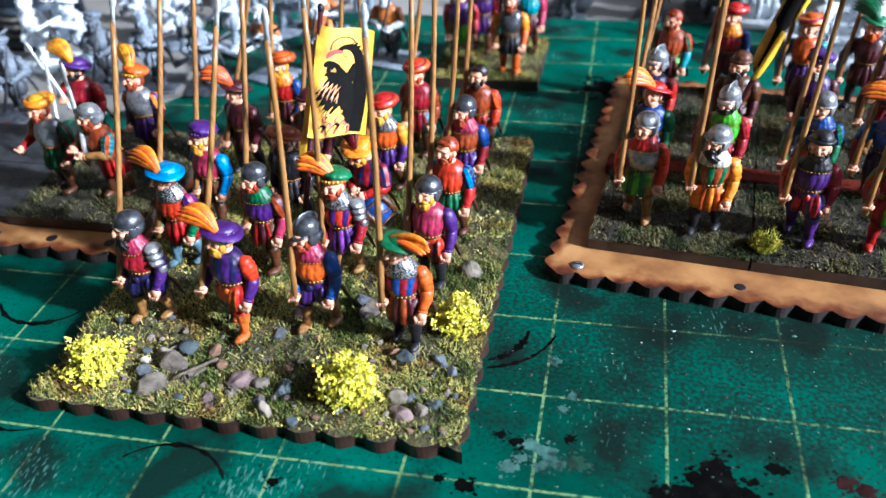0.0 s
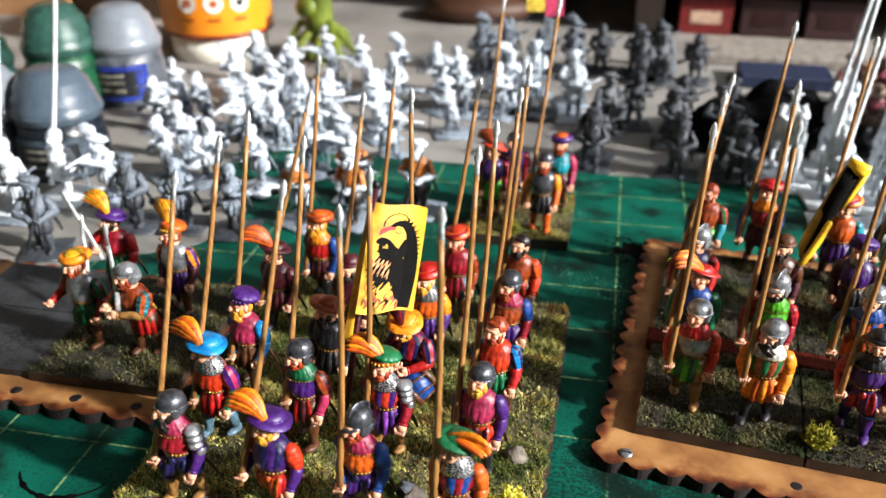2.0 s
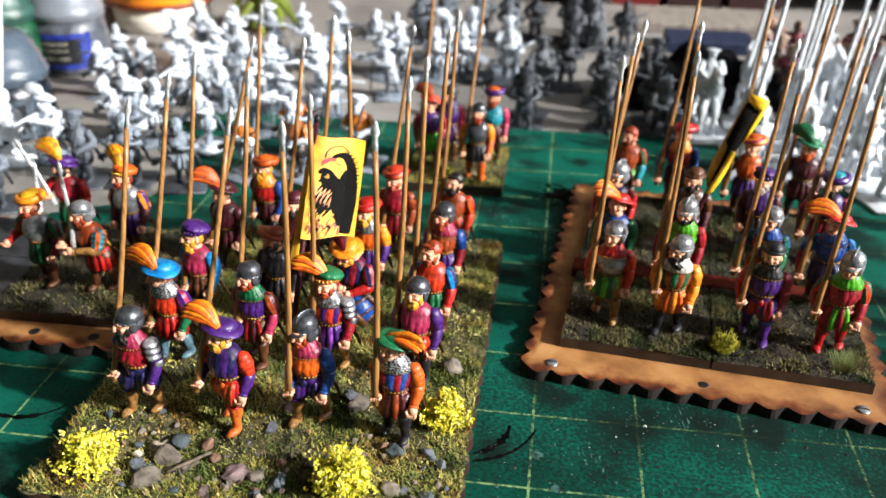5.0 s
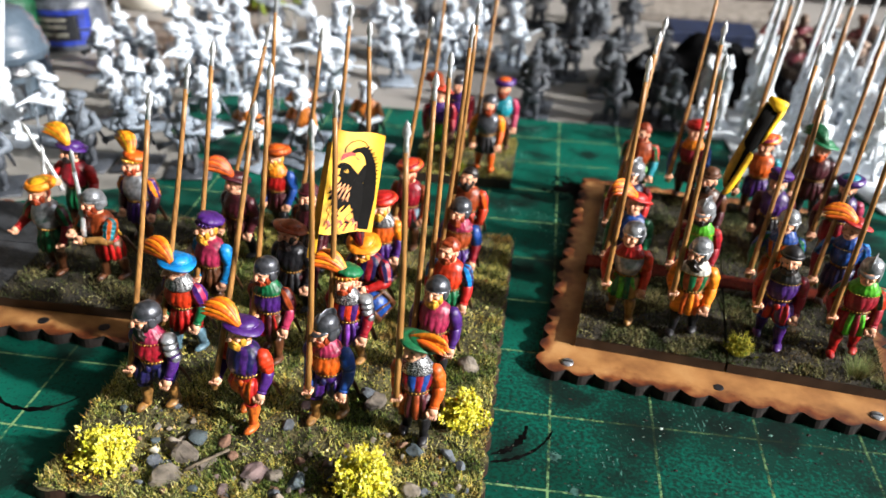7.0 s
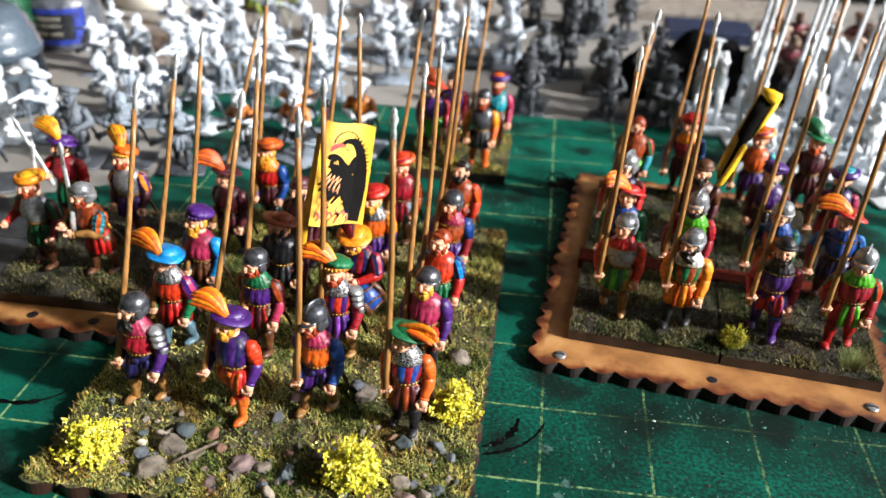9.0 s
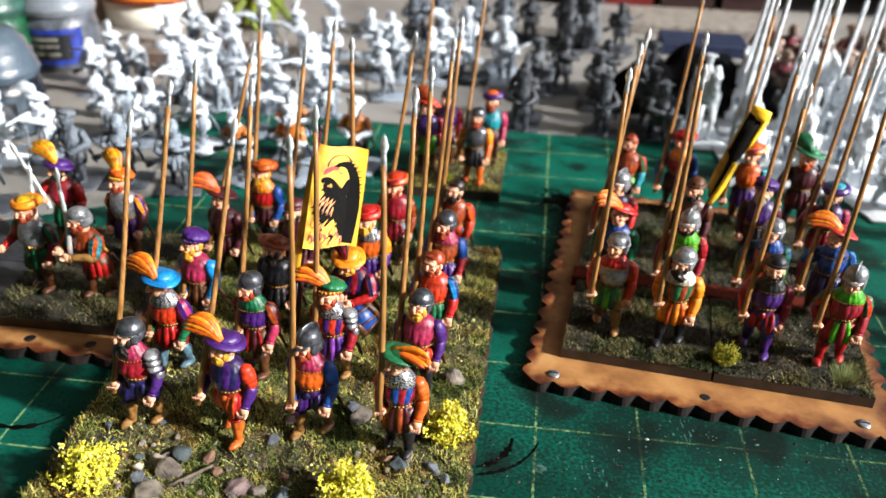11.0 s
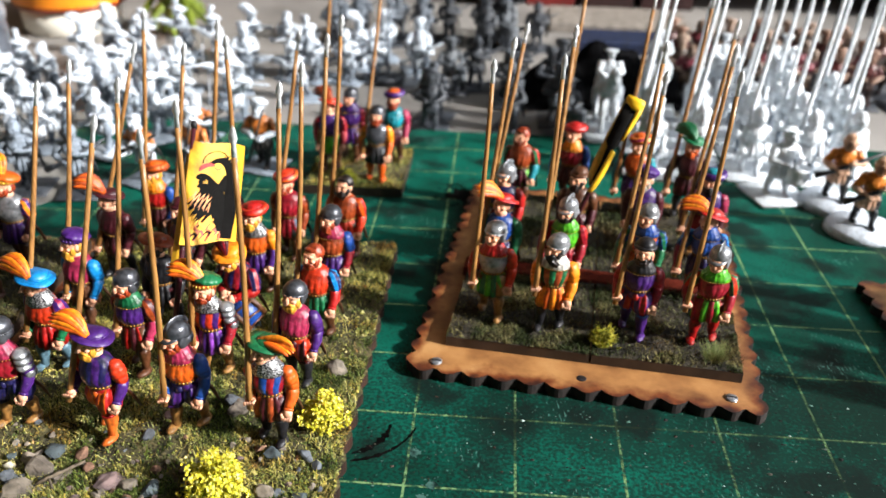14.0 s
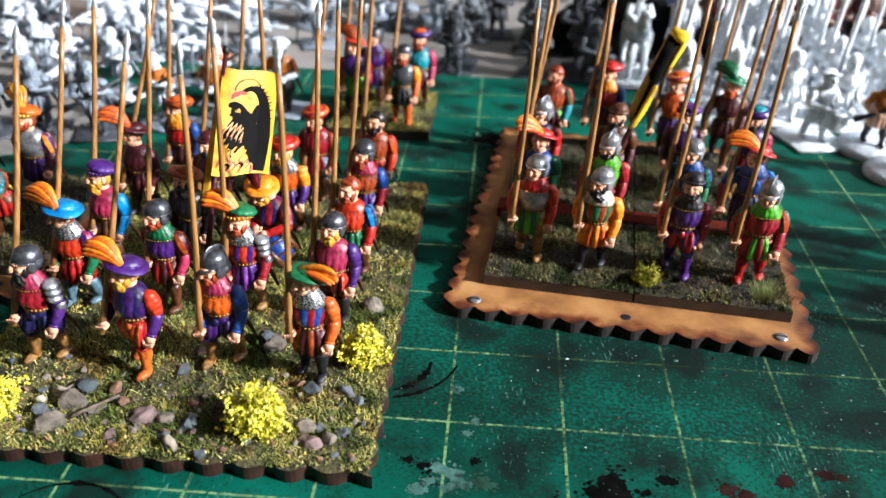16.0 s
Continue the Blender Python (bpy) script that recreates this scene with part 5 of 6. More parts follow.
# ---- left tray ----
ltray = new("movement_tray")
tagged(ltray, "pale laser-cut wooden tray with scalloped edge and burnt holes", "tray", "movement trays")
ms = Mesh()
plate(ms, -150, 57.5, -10.5, 126, 0.02, 3.0, 9.0, 2.4, tray_board(-150, 57.5, -10.5, 126), TRAY_EDGE, 0, 1.1)
part("board", ms, ltray, smooth=False)
for hx in range(5):
    ms = Mesh()
    lathe(ms, (-20 - hx * 17.5, 62.5, 3.02), [(1.6, 0), (1.3, 0.06), (0.2, 0.08)], BLACK, 14)
    part("burnt_hole", ms, ltray)


def square_base(name, b, label, group, top, edge, count, mat, seed, bald=-0.02, turn=0.0, about=(0, 0)):
    """A small plinth with textured ground on it."""
    ob = new(name)
    tagged(ob, label, "base", group)
    r = random.Random(seed)
    m = Mesh()
    plate(m, b[0], b[1], b[3], b[4], b[2], b[5], 1, 0, top, edge, 0.8 if count else 0.0, 1.3)
    part("plinth", m, ob, smooth=False)
    if count:
        part("grass_flock", flock(b[0], b[1], b[3], b[4], b[5] + 0.1, 0.8, count, mat, r, 1.15, bald), ob, kind="stuff", smooth=False)
    ob.matrix_world = pose(about[0] * MM, about[1] * MM, 0, 0, 0, turn)
    return ob


GREY_BASE = P("#2d2f33", 0.6)
square_base("earth_base", (-54, 67, 3.05, -12, 120, 6.0), "dark green grassy base on the wooden tray", "small bases", EARTH_DARK, BASE_EDGE_DARK, 14000, FLOCK_DARK, 21, 0.02)
square_base("empty_base", (-96, 68, 3.05, -54.6, 97, 5.2), "bare grey plastic base on the wooden tray", "bare bases", GREY_BASE, GREY_BASE, 0, None, 22)
square_base("empty_base", (-96, 97.6, 3.05, -54.6, 122, 5.2), "bare grey plastic base on the wooden tray", "bare bases", GREY_BASE, GREY_BASE, 0, None, 23)

# ---- far base ----
square_base("earth_base", (46, 176.5, 0.02, 84, 217, 3.6), "grassy olive base with a pale tuft, on the mat", "small bases", EARTH, BASE_EDGE_DARK, 9000, FLOCK, 31)

# ---- right tray, turned a little ----
RX, RY, RT = 97.6, 66.2, -6.6
rtray = new("movement_tray")
tagged(rtray, "brown laser-cut wooden tray with scalloped edge, screws and a hole", "tray", "movement trays")
ms = Mesh()
plate(ms, 0, 0, 93, 121, 0.02, 3.0, 7.4, 2.3, tray_board(0, 0, 93, 121), TRAY_EDGE, 0, 1.0)
part("board", ms, rtray, smooth=False)
for sx, sy in ((7.5, 4.0), (84.9, 4.8)):
    ms = Mesh()
    lathe(ms, (sx, sy, 3.0), [(1.7, 0), (1.7, 0.25), (1.2, 0.5), (0.2, 0.55)], STEEL, 16)
    screw = part("screw", ms, rtray, "bright steel screw head")
    ms = Mesh()
    box(ms, sx - 1.3, sy - 0.22, 3.5, sx + 1.3, sy + 0.22, 3.62, BLACK)
    part("slot", ms, screw, smooth=False)
ms = Mesh()
lathe(ms, (46.5, 5.0, 3.0), [(1.4, 0), (1.2, 0.05), (0.2, 0.06)], BLACK, 16)
part("hole", ms, rtray, "dark drilled hole")
ms = Mesh()
box(ms, 7, 50.3, 3.05, 88, 57.5, 6.6, dull(P("#521a0c", 0.7), 0.1), 0.4)
part("divider", ms, rtray, "red-brown painted divider strip", smooth=False)
rtray.matrix_world = pose(RX * MM, RY * MM, 0, 0, 0, RT)
for k, b in enumerate(((8.6, 12, 48.0, 50), (48.6, 12, 88.2, 50), (8.6, 58, 48.0, 110), (48.6, 58, 88.2, 110))):
    square_base("earth_base", (b[0], b[1], 3.05, b[2], b[3], 6.0), "brown earth base with sparse grass, on the wooden tray", "small bases", EARTH_DARK, BASE_EDGE_DARK, 14000, FLOCK_DARK, 40 + k, 0.02, RT, (RX, RY))


def small_tuft(x, y, z, r, h, count, seed, flower, stem, label):
    ob = new("grass_tuft")
    tagged(ob, label, "tuft", "small tufts")
    rr = random.Random(seed)
    fl, st = tuft((x, y, z), r, h, count, rr, flower, stem)
    part("foliage", fl, ob, kind="stuff", smooth=False)
    m = Mesh()
    a = m.slot(stem)
    for _ in range(260):
        t, q = rr.uniform(0, 6.28), rr.random()
        o = len(m.v)
        gx, gy = x + r * 0.4 * q * math.cos(t), y + r * 0.4 * q * math.sin(t)
        m.v += [(gx - 0.1, gy, z - 0.3), (gx + 0.1, gy, z - 0.3), (x + r * (0.3 + q) * math.cos(t), y + r * (0.3 + q) * math.sin(t), z + h * rr.uniform(0.5, 1.2))]
        m.f.append((o, o + 1, o + 2))
        m.m.append(a)
    part("blade_clump", m, ob, kind="stuff", smooth=False)
    return ob


small_tuft(150.5, 77.5, 6.0, 4.0, 4.4, 110, 51, STEM, YELLOW, "yellow flowering tuft with trailing stem on the earth base")
small_tuft(180, 73.0, 6.0, 4.0, 5.5, 0, 52, GREEN_TUFT, GREEN_TUFT, "grey-green static grass tuft on the earth base")
small_tuft(63, 181, 3.6, 3.4, 3.6, 150, 53, STEM, STEM, "pale yellow-green tuft on the grassy base")
small_tuft(120, 160, 6.0, 2.6, 3.2, 60, 54, STEM, STEM, "yellow-green tuft at the base's edge")

# furled banner of the right unit
fb = new("furled_banner")
tagged(fb, "furled black and yellow banner on a maroon pole", "banner")
b0, b1 = Vector((140.5, 112, 18.5)), Vector((158.5, 128, 58.5))
ms = Mesh()
ms.tube([b0, b0.lerp(b1, 0.5), b1], [0.7, 0.7, 0.6], MAROON, 8)
part("pole", ms, fb)
c0, c1 = b0.lerp(b1, 0.40), b0.lerp(b1, 1.0)
f_d = (c1 - c0).normalized()
f_s = f_d.cross(Vector((0.3, 0.8, -0.5))).normalized()
f_s = f_s if f_s.x > 0 else -f_s
f_n = f_d.cross(f_s).normalized()
f_n = f_n if f_n.y < 0 else -f_n


def fold(name, rows, depth, lift, mat):
    """A rolled fold of cloth; rows of (along 0..1, left, right) in mm across the roll."""
    ms = Mesh()
    loops = []
    for q, (u, s0, s1) in enumerate(rows):
        s0, s1 = s0 * 1.15, s1 * 1.15
        c = c0.lerp(c1, u) + f_s * ((s0 + s1) / 2) + f_n * lift * 1.3
        w = (s1 - s0) / 2
        loops.append([c + f_s * (w * math.cos(t)) + f_n * (depth * math.sin(t) * (1 + 0.12 * math.sin(3 * t + q))) for t in (2 * math.pi * i / 14 for i in range(14))])
    ms.rings(loops, mat)
    part(name, ms, fb)


GILT = P("#b08c28", 0.6, 0, 0.4, 250.0)
BRIGHT = P("#f0bc14", 0.5, 0, 0.3, 250.0)
fold("gilt_fold", [(0.02, -0.9, 0.3), (0.12, -2.3, 0.3), (0.3, -2.7, 0.5), (0.6, -2.6, 0.4), (0.9, -2.4, 0.3), (0.98, -2.2, 0.3)], 0.8, 0.0, GILT)
fold("black_fold", [(0.08, -0.5, 0.5), (0.3, -0.6, 0.9), (0.47, -0.9, 1.2), (0.52, -1.9, 1.7), (0.75, -1.9, 1.9), (0.96, -1.8, 2.0)], 0.9, 0.7, BANNER_K)
fold("yellow_fold", [(-0.05, -0.1, 0.8), (0.0, -0.1, 1.4), (0.2, 0.3, 2.0), (0.42, 0.5, 2.0), (0.45, 0.7, 1.7)], 0.8, 1.1, BRIGHT)
fold("yellow_edge", [(0.58, 1.7, 2.2), (0.7, 1.7, 2.7), (0.9, 1.7, 3.2), (0.99, 1.2, 3.2)], 0.8, 0.5, BRIGHT)
fold("yellow_flap", [(0.92, 0.6, 2.6), (0.96, -1.0, 3.0), (1.0, -2.0, 3.2), (1.05, -1.8, 3.0)], 1.1, 0.9, BRIGHT)

# ---- dried paint on the mat ----
STAIN_K, STAIN_R, STAIN_W = dull(P("#070707", 0.6, 0, 0.3, 300.0), 0.04), dull(P("#24100f", 0.6, 0, 0.3, 300.0), 0.06), dull(P("#3a5a53", 0.7, 0, 0.4, 500.0), 0.05)


def stain(pts, mat, seed):
    """A thin film of dried paint along a line of (x, y, radius), with a ragged edge."""
    r = random.Random(seed)
    ms = Mesh()
    a = ms.slot(mat)
    drops = []
    for x, y, rad in pts:
        drops.append((x, y, rad, 48))
        for _ in range(int(7 + rad * 5)):
            t, d = r.uniform(0, 6.28), rad * r.uniform(0.7, 1.9)
            drops.append((x + d * math.cos(t), y + d * math.sin(t), rad * r.uniform(0.04, 0.2) + 0.08, 12))
    for q, (x, y, rad, n) in enumerate(drops):
        o = len(ms.v)
        for i in range(n):
            t = 2 * math.pi * i / n
            c = Vector((math.cos(t), math.sin(t), 0))
            k = 0.88
            for freq, amp in ((1.1, 0.5), (2.6, 0.3), (5.5, 0.2)):
                k += amp * noise.noise(c * freq + Vector((x, y, seed)))
            ms.v.append((x + rad * max(k, 0.25) * 1.15 * c.x, y + rad * max(k, 0.25) * c.y, 0.05 + 0.004 * (seed % 9) + 0.0006 * q))
        ms.f.append(tuple(range(o, o + n)))
        ms.m.append(a)
    part("paint_stain", ms, cutting_mat, smooth=False)


stain([(136, 11, 2.6), (136.5, 7.5, 3.0), (138, 4.5, 2.9), (133, 4.5, 2.6), (129, 3.2, 2.3), (125.5, 3.0, 1.6), (142, 4.5, 2.2), (132, 8, 1.4)], STAIN_K, 1)
stain([(130, 0.5, 3.0), (136, 0, 4.0)], STAIN_K, 2)
stain([(147, 12.5, 1.5), (148.6, 12.0, 1.2)], STAIN_K, 5)
stain([(143, 8.5, 0.9)], STAIN_K, 4)
stain([(160, 11, 1.8), (163, 9.5, 1.6)], STAIN_R, 6)
stain([(172, 14.5, 1.8)], STAIN_R, 7)
stain([(181, 17, 1.6), (184, 16.5, 1.0)], STAIN_R, 8)
stain([(98, 11.5, 1.7)], STAIN_K, 9)
stain([(98.5, 7, 1.1)], STAIN_K, 10)
stain([(94, 13, 1.1)], STAIN_K, 11)
stain([(108, 14, 1.1)], STAIN_K, 14)
stain([(110, 8, 2.0)], P("#123a2c", 0.5), 15)
stain([(103, 36.5, 1.3)], STAIN_W, 16)
stain([(101, 11, 1.8), (104, 9.5, 2.0), (99, 7.5, 1.2), (103, 6, 1.4)], STAIN_W, 17)
stain([(108, 26, 1.3), (106, 22, 1.0)], STAIN_W, 25)
stain([(158, 6, 1.6), (162, 4, 1.2)], STAIN_W, 26)
stain([(97, 5.0, 1.8)], STAIN_W, 18)
stain([(106, 7, 1.6)], STAIN_W, 19)
stain([(89, -1, 1.8)], STAIN_K, 20)
stain([(84, 0, 1.0)], STAIN_K, 21)
stain([(107, 182, 6.0)], STAIN_K, 23)
stain([(52, -6, 1.2)], STAIN_K, 24)


def arc_stain(cx, cy, r, a0, a1, w, seed):
    ms = Mesh()
    a = ms.slot(STAIN_K)
    n = 26
    for i in range(n + 1):
        t = radians(a0 + (a1 - a0) * i / n)
        ww = w * (0.4 + abs(noise.noise(Vector((i * 0.3, seed, 0)))) * 1.8) * math.sin(math.pi * (i + 0.5) / (n + 1)) ** 0.4
        for q in (-ww, ww):
            ms.v.append((cx + (r + q) * math.cos(t), cy + (r + q) * math.sin(t), 0.05))
    for i in range(n):
        ms.f.append((2 * i, 2 * i + 2, 2 * i + 3, 2 * i + 1))
        ms.m.append(a)
    part("paint_stain", ms, cutting_mat, smooth=False)


arc_stain(85, 50, 18, -80, -15, 0.7, 1)
arc_stain(84, 46, 12, -70, 0, 1.1, 2)
arc_stain(-26, 44, 13, -150, -30, 0.9, 3)
arc_stain(-10, 14, 16, 180, 300, 0.6, 4)
arc_stain(30, -14, 14, 30, 140, 0.6, 5)

# crumbs of dust and dried paint lying on the mat
rng = random.Random(61)
CRUMB = island_mat("mat_crumbs", [(0, "#0c0f0e"), (0.45, "#1c1a17"), (0.6, "#3c2a22"), (0.82, "#3f5f56"), (0.97, "#5c7a70"), (1, "#b9c2bc")], 0.8, 0.0)
ms = Mesh()
slot = ms.slot(CRUMB)
for _ in range(1500):
    x, y = rng.uniform(88, 235), rng.uniform(-12, 66)
    r, z = rng.uniform(0.08, 0.3) * (2.0 if rng.random() < 0.06 else 1.0), 0.03
    o, t0 = len(ms.v), rng.uniform(0, 6.28)
    for i in range(5):
        t = t0 + 2 * math.pi * i / 5
        k = r * rng.uniform(0.6, 1.2)
        ms.v.append((x + k * 1.3 * math.cos(t), y + k * math.sin(t), z))
    ms.v.append((x, y, z + r * 0.5))
    for i in range(5):
        ms.f.append((o + i, o + (i + 1) % 5, o + 5))
        ms.m.append(slot)
part("dust_scatter", ms, cutting_mat, kind="stuff", smooth=False)

# sheet of pale card laid over the mat's far corner
ms = Mesh()
CARD = P("#7a7772", 0.7, 0, 0.12, 60.0)
ms.rings([[(-300, 108, z), (-92, 128, z), (-50, 152, z), (-36, 172, z), (-66, 212, z), (-70, 252, z), (-300, 262, z)] for z in (0.06, 0.25)], CARD)
thing("card_sheet", ms, "pale grey card sheet lying over the corner of the mat", "card", smooth=False)

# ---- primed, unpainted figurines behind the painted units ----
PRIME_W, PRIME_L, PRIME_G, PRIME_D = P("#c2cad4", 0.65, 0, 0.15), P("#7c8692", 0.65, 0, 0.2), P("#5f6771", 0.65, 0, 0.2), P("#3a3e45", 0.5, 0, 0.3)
KEEP = SKIN, GOLD, LEATHER, BLACK, TIP


def primed(kind, up, low, base, round_base=False, extra=None, half=8.5):
    """One plain figurine in primer on its base; kind sets arms and weapon."""
    global SKIN, GOLD, LEATHER, BLACK, TIP
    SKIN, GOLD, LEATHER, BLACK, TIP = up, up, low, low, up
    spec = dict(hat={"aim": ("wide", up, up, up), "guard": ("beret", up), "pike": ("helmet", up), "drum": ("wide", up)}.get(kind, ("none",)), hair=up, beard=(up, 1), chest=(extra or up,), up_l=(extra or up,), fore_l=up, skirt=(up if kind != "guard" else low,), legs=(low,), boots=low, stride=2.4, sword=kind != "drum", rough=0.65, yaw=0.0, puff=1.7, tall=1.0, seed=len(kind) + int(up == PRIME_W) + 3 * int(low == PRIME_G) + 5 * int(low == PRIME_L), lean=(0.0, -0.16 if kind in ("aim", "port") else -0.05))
    if kind == "aim":
        spec.update(arm_r=((-3.9, 0, 19.6), (-6.5, -2.5, 17.5), (-3.0, -5.5, 19.0)), arm_l=((3.9, 0, 19.6), (4.0, -4.5, 17.0), (-1.5, -9.0, 19.0)))
    elif kind == "port":
        spec.update(arm_r=((-3.9, 0, 19.6), (-6.8, -1.0, 15.5), (-3.0, -4.5, 13.5)), arm_l=((3.9, 0, 19.6), (6.8, -2.0, 16.0), (2.5, -5.0, 17.0)))
    elif kind in ("guard", "drum"):
        spec.update(arm_r=((-3.9, 0, 19.6), (-6.5, -1.5, 15.2), (-2.5, -5.0, 14.5)), arm_l=((3.9, 0, 19.6), (6.4, -1.5, 15.2), (2.8, -5.2, 14.0)))
    if kind == "pike":
        spec.update(pike=((-6.0, -1, 4), (6.0, 13, 90)), shaft=up, tip=up)
    m = figure_mesh(**spec)
    if kind == "aim":
        m.tube([(-3.8, 1.5, 17.6), (-3.4, -2.5, 19.2), (-3.0, -5.0, 19.8), (0.5, -23.0, 21.6)], [1.35, 0.9, 0.8, 0.55], up, 8)
        m.tube([(-2.5, -9.0, 19.0), (-2.0, -10.0, 9.0), (-2.5, -10.5, -0.2)], [0.4, 0.4, 0.4], low, 6)
    elif kind == "port":
        m.tube([(-10.0, -4.0, 10.5), (-6.5, -4.8, 12.0), (-4.0, -5.2, 13.2), (12.5, -6.5, 22.5)], [1.4, 0.9, 0.8, 0.5], up if low == PRIME_L else low, 8)
        for q in range(6):
            m.tube([(3.0 - 1.1 * q, -3.6 - 0.1 * (q % 2), 18.2 - 0.8 * q), (2.8 - 1.1 * q, -4.1, 16.2 - 0.8 * q)], [0.5, 0.4], up, 5)
    elif kind == "guard":
        m.tube([(-4.0, -6.0, 3.0), (4.0, -6.2, 26.0)], [0.6, 0.5], low, 7)
    elif kind == "drum":
        lathe(m, (3.5, -6.5, 7.0), [(3.9, 0), (4.3, 0.4), (4.1, 1.0), (4.1, 5.5), (4.4, 6.2), (0.4, 6.3)], up, 18)
    if round_base:
        lathe(m, (0, 0, -3), [(12.5, 0), (12.5, 1.6), (11.6, 3.0), (0.4, 3.1)], base, 28)
        m.v = [(x, y, z + 1.75) for x, y, z in m.v]
    else:
        box(m, -half, -half, -1.25, half, half, 0.05, base, 0.4)
    SKIN, GOLD, LEATHER, BLACK, TIP = KEEP
    return m


def flock_of(name, label, group, meshes, spots, seed, spin=25, face=0, z0=1.28):
    r = random.Random(seed)
    for k, (x, y) in enumerate(spots):
        ob = new(name, meshes[(k * 7 + r.randrange(2)) % len(meshes)])
        ob.matrix_world = pose(x * MM, y * MM, (z0 if y < 249 else -0.9) * MM, 0, 0, face + r.uniform(-spin, spin))
        tagged(ob, label, "figurine", group)


def grid(x0, y0, nx, ny, dx, dy, jit, seed, skip=0.0, shear=0.0):
    r = random.Random(seed)
    return [(x0 + i * dx + shear * j + r.uniform(-jit, jit), y0 + j * dy + r.uniform(-jit, jit)) for j in range(ny) for i in range(nx) if r.random() >= skip]


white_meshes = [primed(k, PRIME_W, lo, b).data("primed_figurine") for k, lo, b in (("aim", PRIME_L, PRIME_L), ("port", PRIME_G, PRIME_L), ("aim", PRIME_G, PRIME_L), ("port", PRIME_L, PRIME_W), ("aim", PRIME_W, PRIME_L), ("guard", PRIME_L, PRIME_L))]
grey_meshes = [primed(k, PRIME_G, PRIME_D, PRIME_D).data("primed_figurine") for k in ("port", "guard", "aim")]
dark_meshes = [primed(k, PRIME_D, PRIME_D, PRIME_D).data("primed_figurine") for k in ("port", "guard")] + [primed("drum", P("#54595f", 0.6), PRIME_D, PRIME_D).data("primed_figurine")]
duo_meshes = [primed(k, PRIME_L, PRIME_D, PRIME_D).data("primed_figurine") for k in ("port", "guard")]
BRIGHT_W = P("#d4dae0", 0.6, 0, 0.12)
pike_meshes = [primed("pike", BRIGHT_W, lo, BRIGHT_W, half=10.3).data("primed_figurine") for lo in (BRIGHT_W, PRIME_L)]
mix_meshes = [primed(k, PRIME_W, P("#2a2624"), PRIME_L, extra=P("#b86a24")).data("primed_figurine") for k in ("port", "guard")]
round_mesh = [primed("port", P("#c9a184"), BLACK, PRIME_W, True, P("#c4741f")).data("primed_figurine")]
red_meshes = [primed(k, P(c), P("#3a2620"), PRIME_D, extra=P(e)).data("primed_figurine") for k, c, e in (("guard", "#8a6a58", "#5a1e1c"), ("port", "#7c6656", "#6a2430"), ("guard", "#a08878", "#4a3a30"))]

W = "white primed musketeers behind the mat"
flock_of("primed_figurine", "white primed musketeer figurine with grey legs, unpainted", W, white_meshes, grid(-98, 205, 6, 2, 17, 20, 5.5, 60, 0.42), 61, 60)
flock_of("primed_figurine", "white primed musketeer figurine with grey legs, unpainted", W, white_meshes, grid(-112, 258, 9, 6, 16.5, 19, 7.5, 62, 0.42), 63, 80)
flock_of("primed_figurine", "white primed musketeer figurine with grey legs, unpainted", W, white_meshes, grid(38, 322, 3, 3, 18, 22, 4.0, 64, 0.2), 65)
flock_of("primed_figurine", "white primed musketeer figurine near the paint pots", W, white_meshes[:2], [(-97, 184), (-122, 163)], 66, 15)
flock_of("primed_figurine", "white primed pikeman figurine with a white pike", "white primed pikemen", pike_meshes, [(-116, 183), (-130, 170)], 67, 5)
flock_of("primed_figurine", "dark grey primed figurine on the green mat", "grey primed figurines", grey_meshes, [(-97, 139), (-76, 165)], 68)
flock_of("primed_figurine", "figurine with white primed top and dark grey legs", "grey primed figurines", duo_meshes, [(-58, 168), (-37, 167)], 82, 15)
flock_of("primed_figurine", "part-painted figurine, white hat and orange doublet, black legs", "part-painted figurines", mix_meshes, [(-16, 180), (3, 185), (25, 199), (-2, 205)], 69)
flock_of("primed_figurine", "dark grey primed figurine on a dark base", "dark primed figurines", dark_meshes, grid(90, 256, 4, 4, 19, 20, 5.0, 70, 0.36), 71)
flock_of("primed_figurine", "dark grey primed figurine far back on the desk", "dark primed figurines", dark_meshes, grid(88, 395, 4, 3, 17, 18, 5.0, 72, 0.4), 73)
flock_of("primed_figurine", "grey primed figurine far back on the desk", "grey primed figurines", grey_meshes, grid(18, 395, 4, 2, 17, 18, 3.0, 74, 0.1), 75)
flock_of("primed_figurine", "white primed pikeman figurine with a tall white pike", "white primed pikemen", pike_meshes, grid(180, 216, 5, 4, 21, 20, 2.0, 76, 0.0, 3.0), 77, 6)
flock_of("primed_figurine", "white primed drummer figurine on a square base", "white primed pikemen", [primed("drum", BRIGHT_W, BRIGHT_W, BRIGHT_W, half=11).data("primed_figurine")], [(229, 196)], 78, 5, 20)
flock_of("primed_figurine", "part-painted figurine, orange doublet, on a white round base", "part-painted figurines", round_mesh, [(252, 168), (249, 190)], 79, 8)
flock_of("primed_figurine", "brown and dark red part-painted figurine far back on the desk", "dark red figurines", red_meshes, grid(215, 318, 8, 4, 15, 17, 3.0, 80, 0.05), 81)


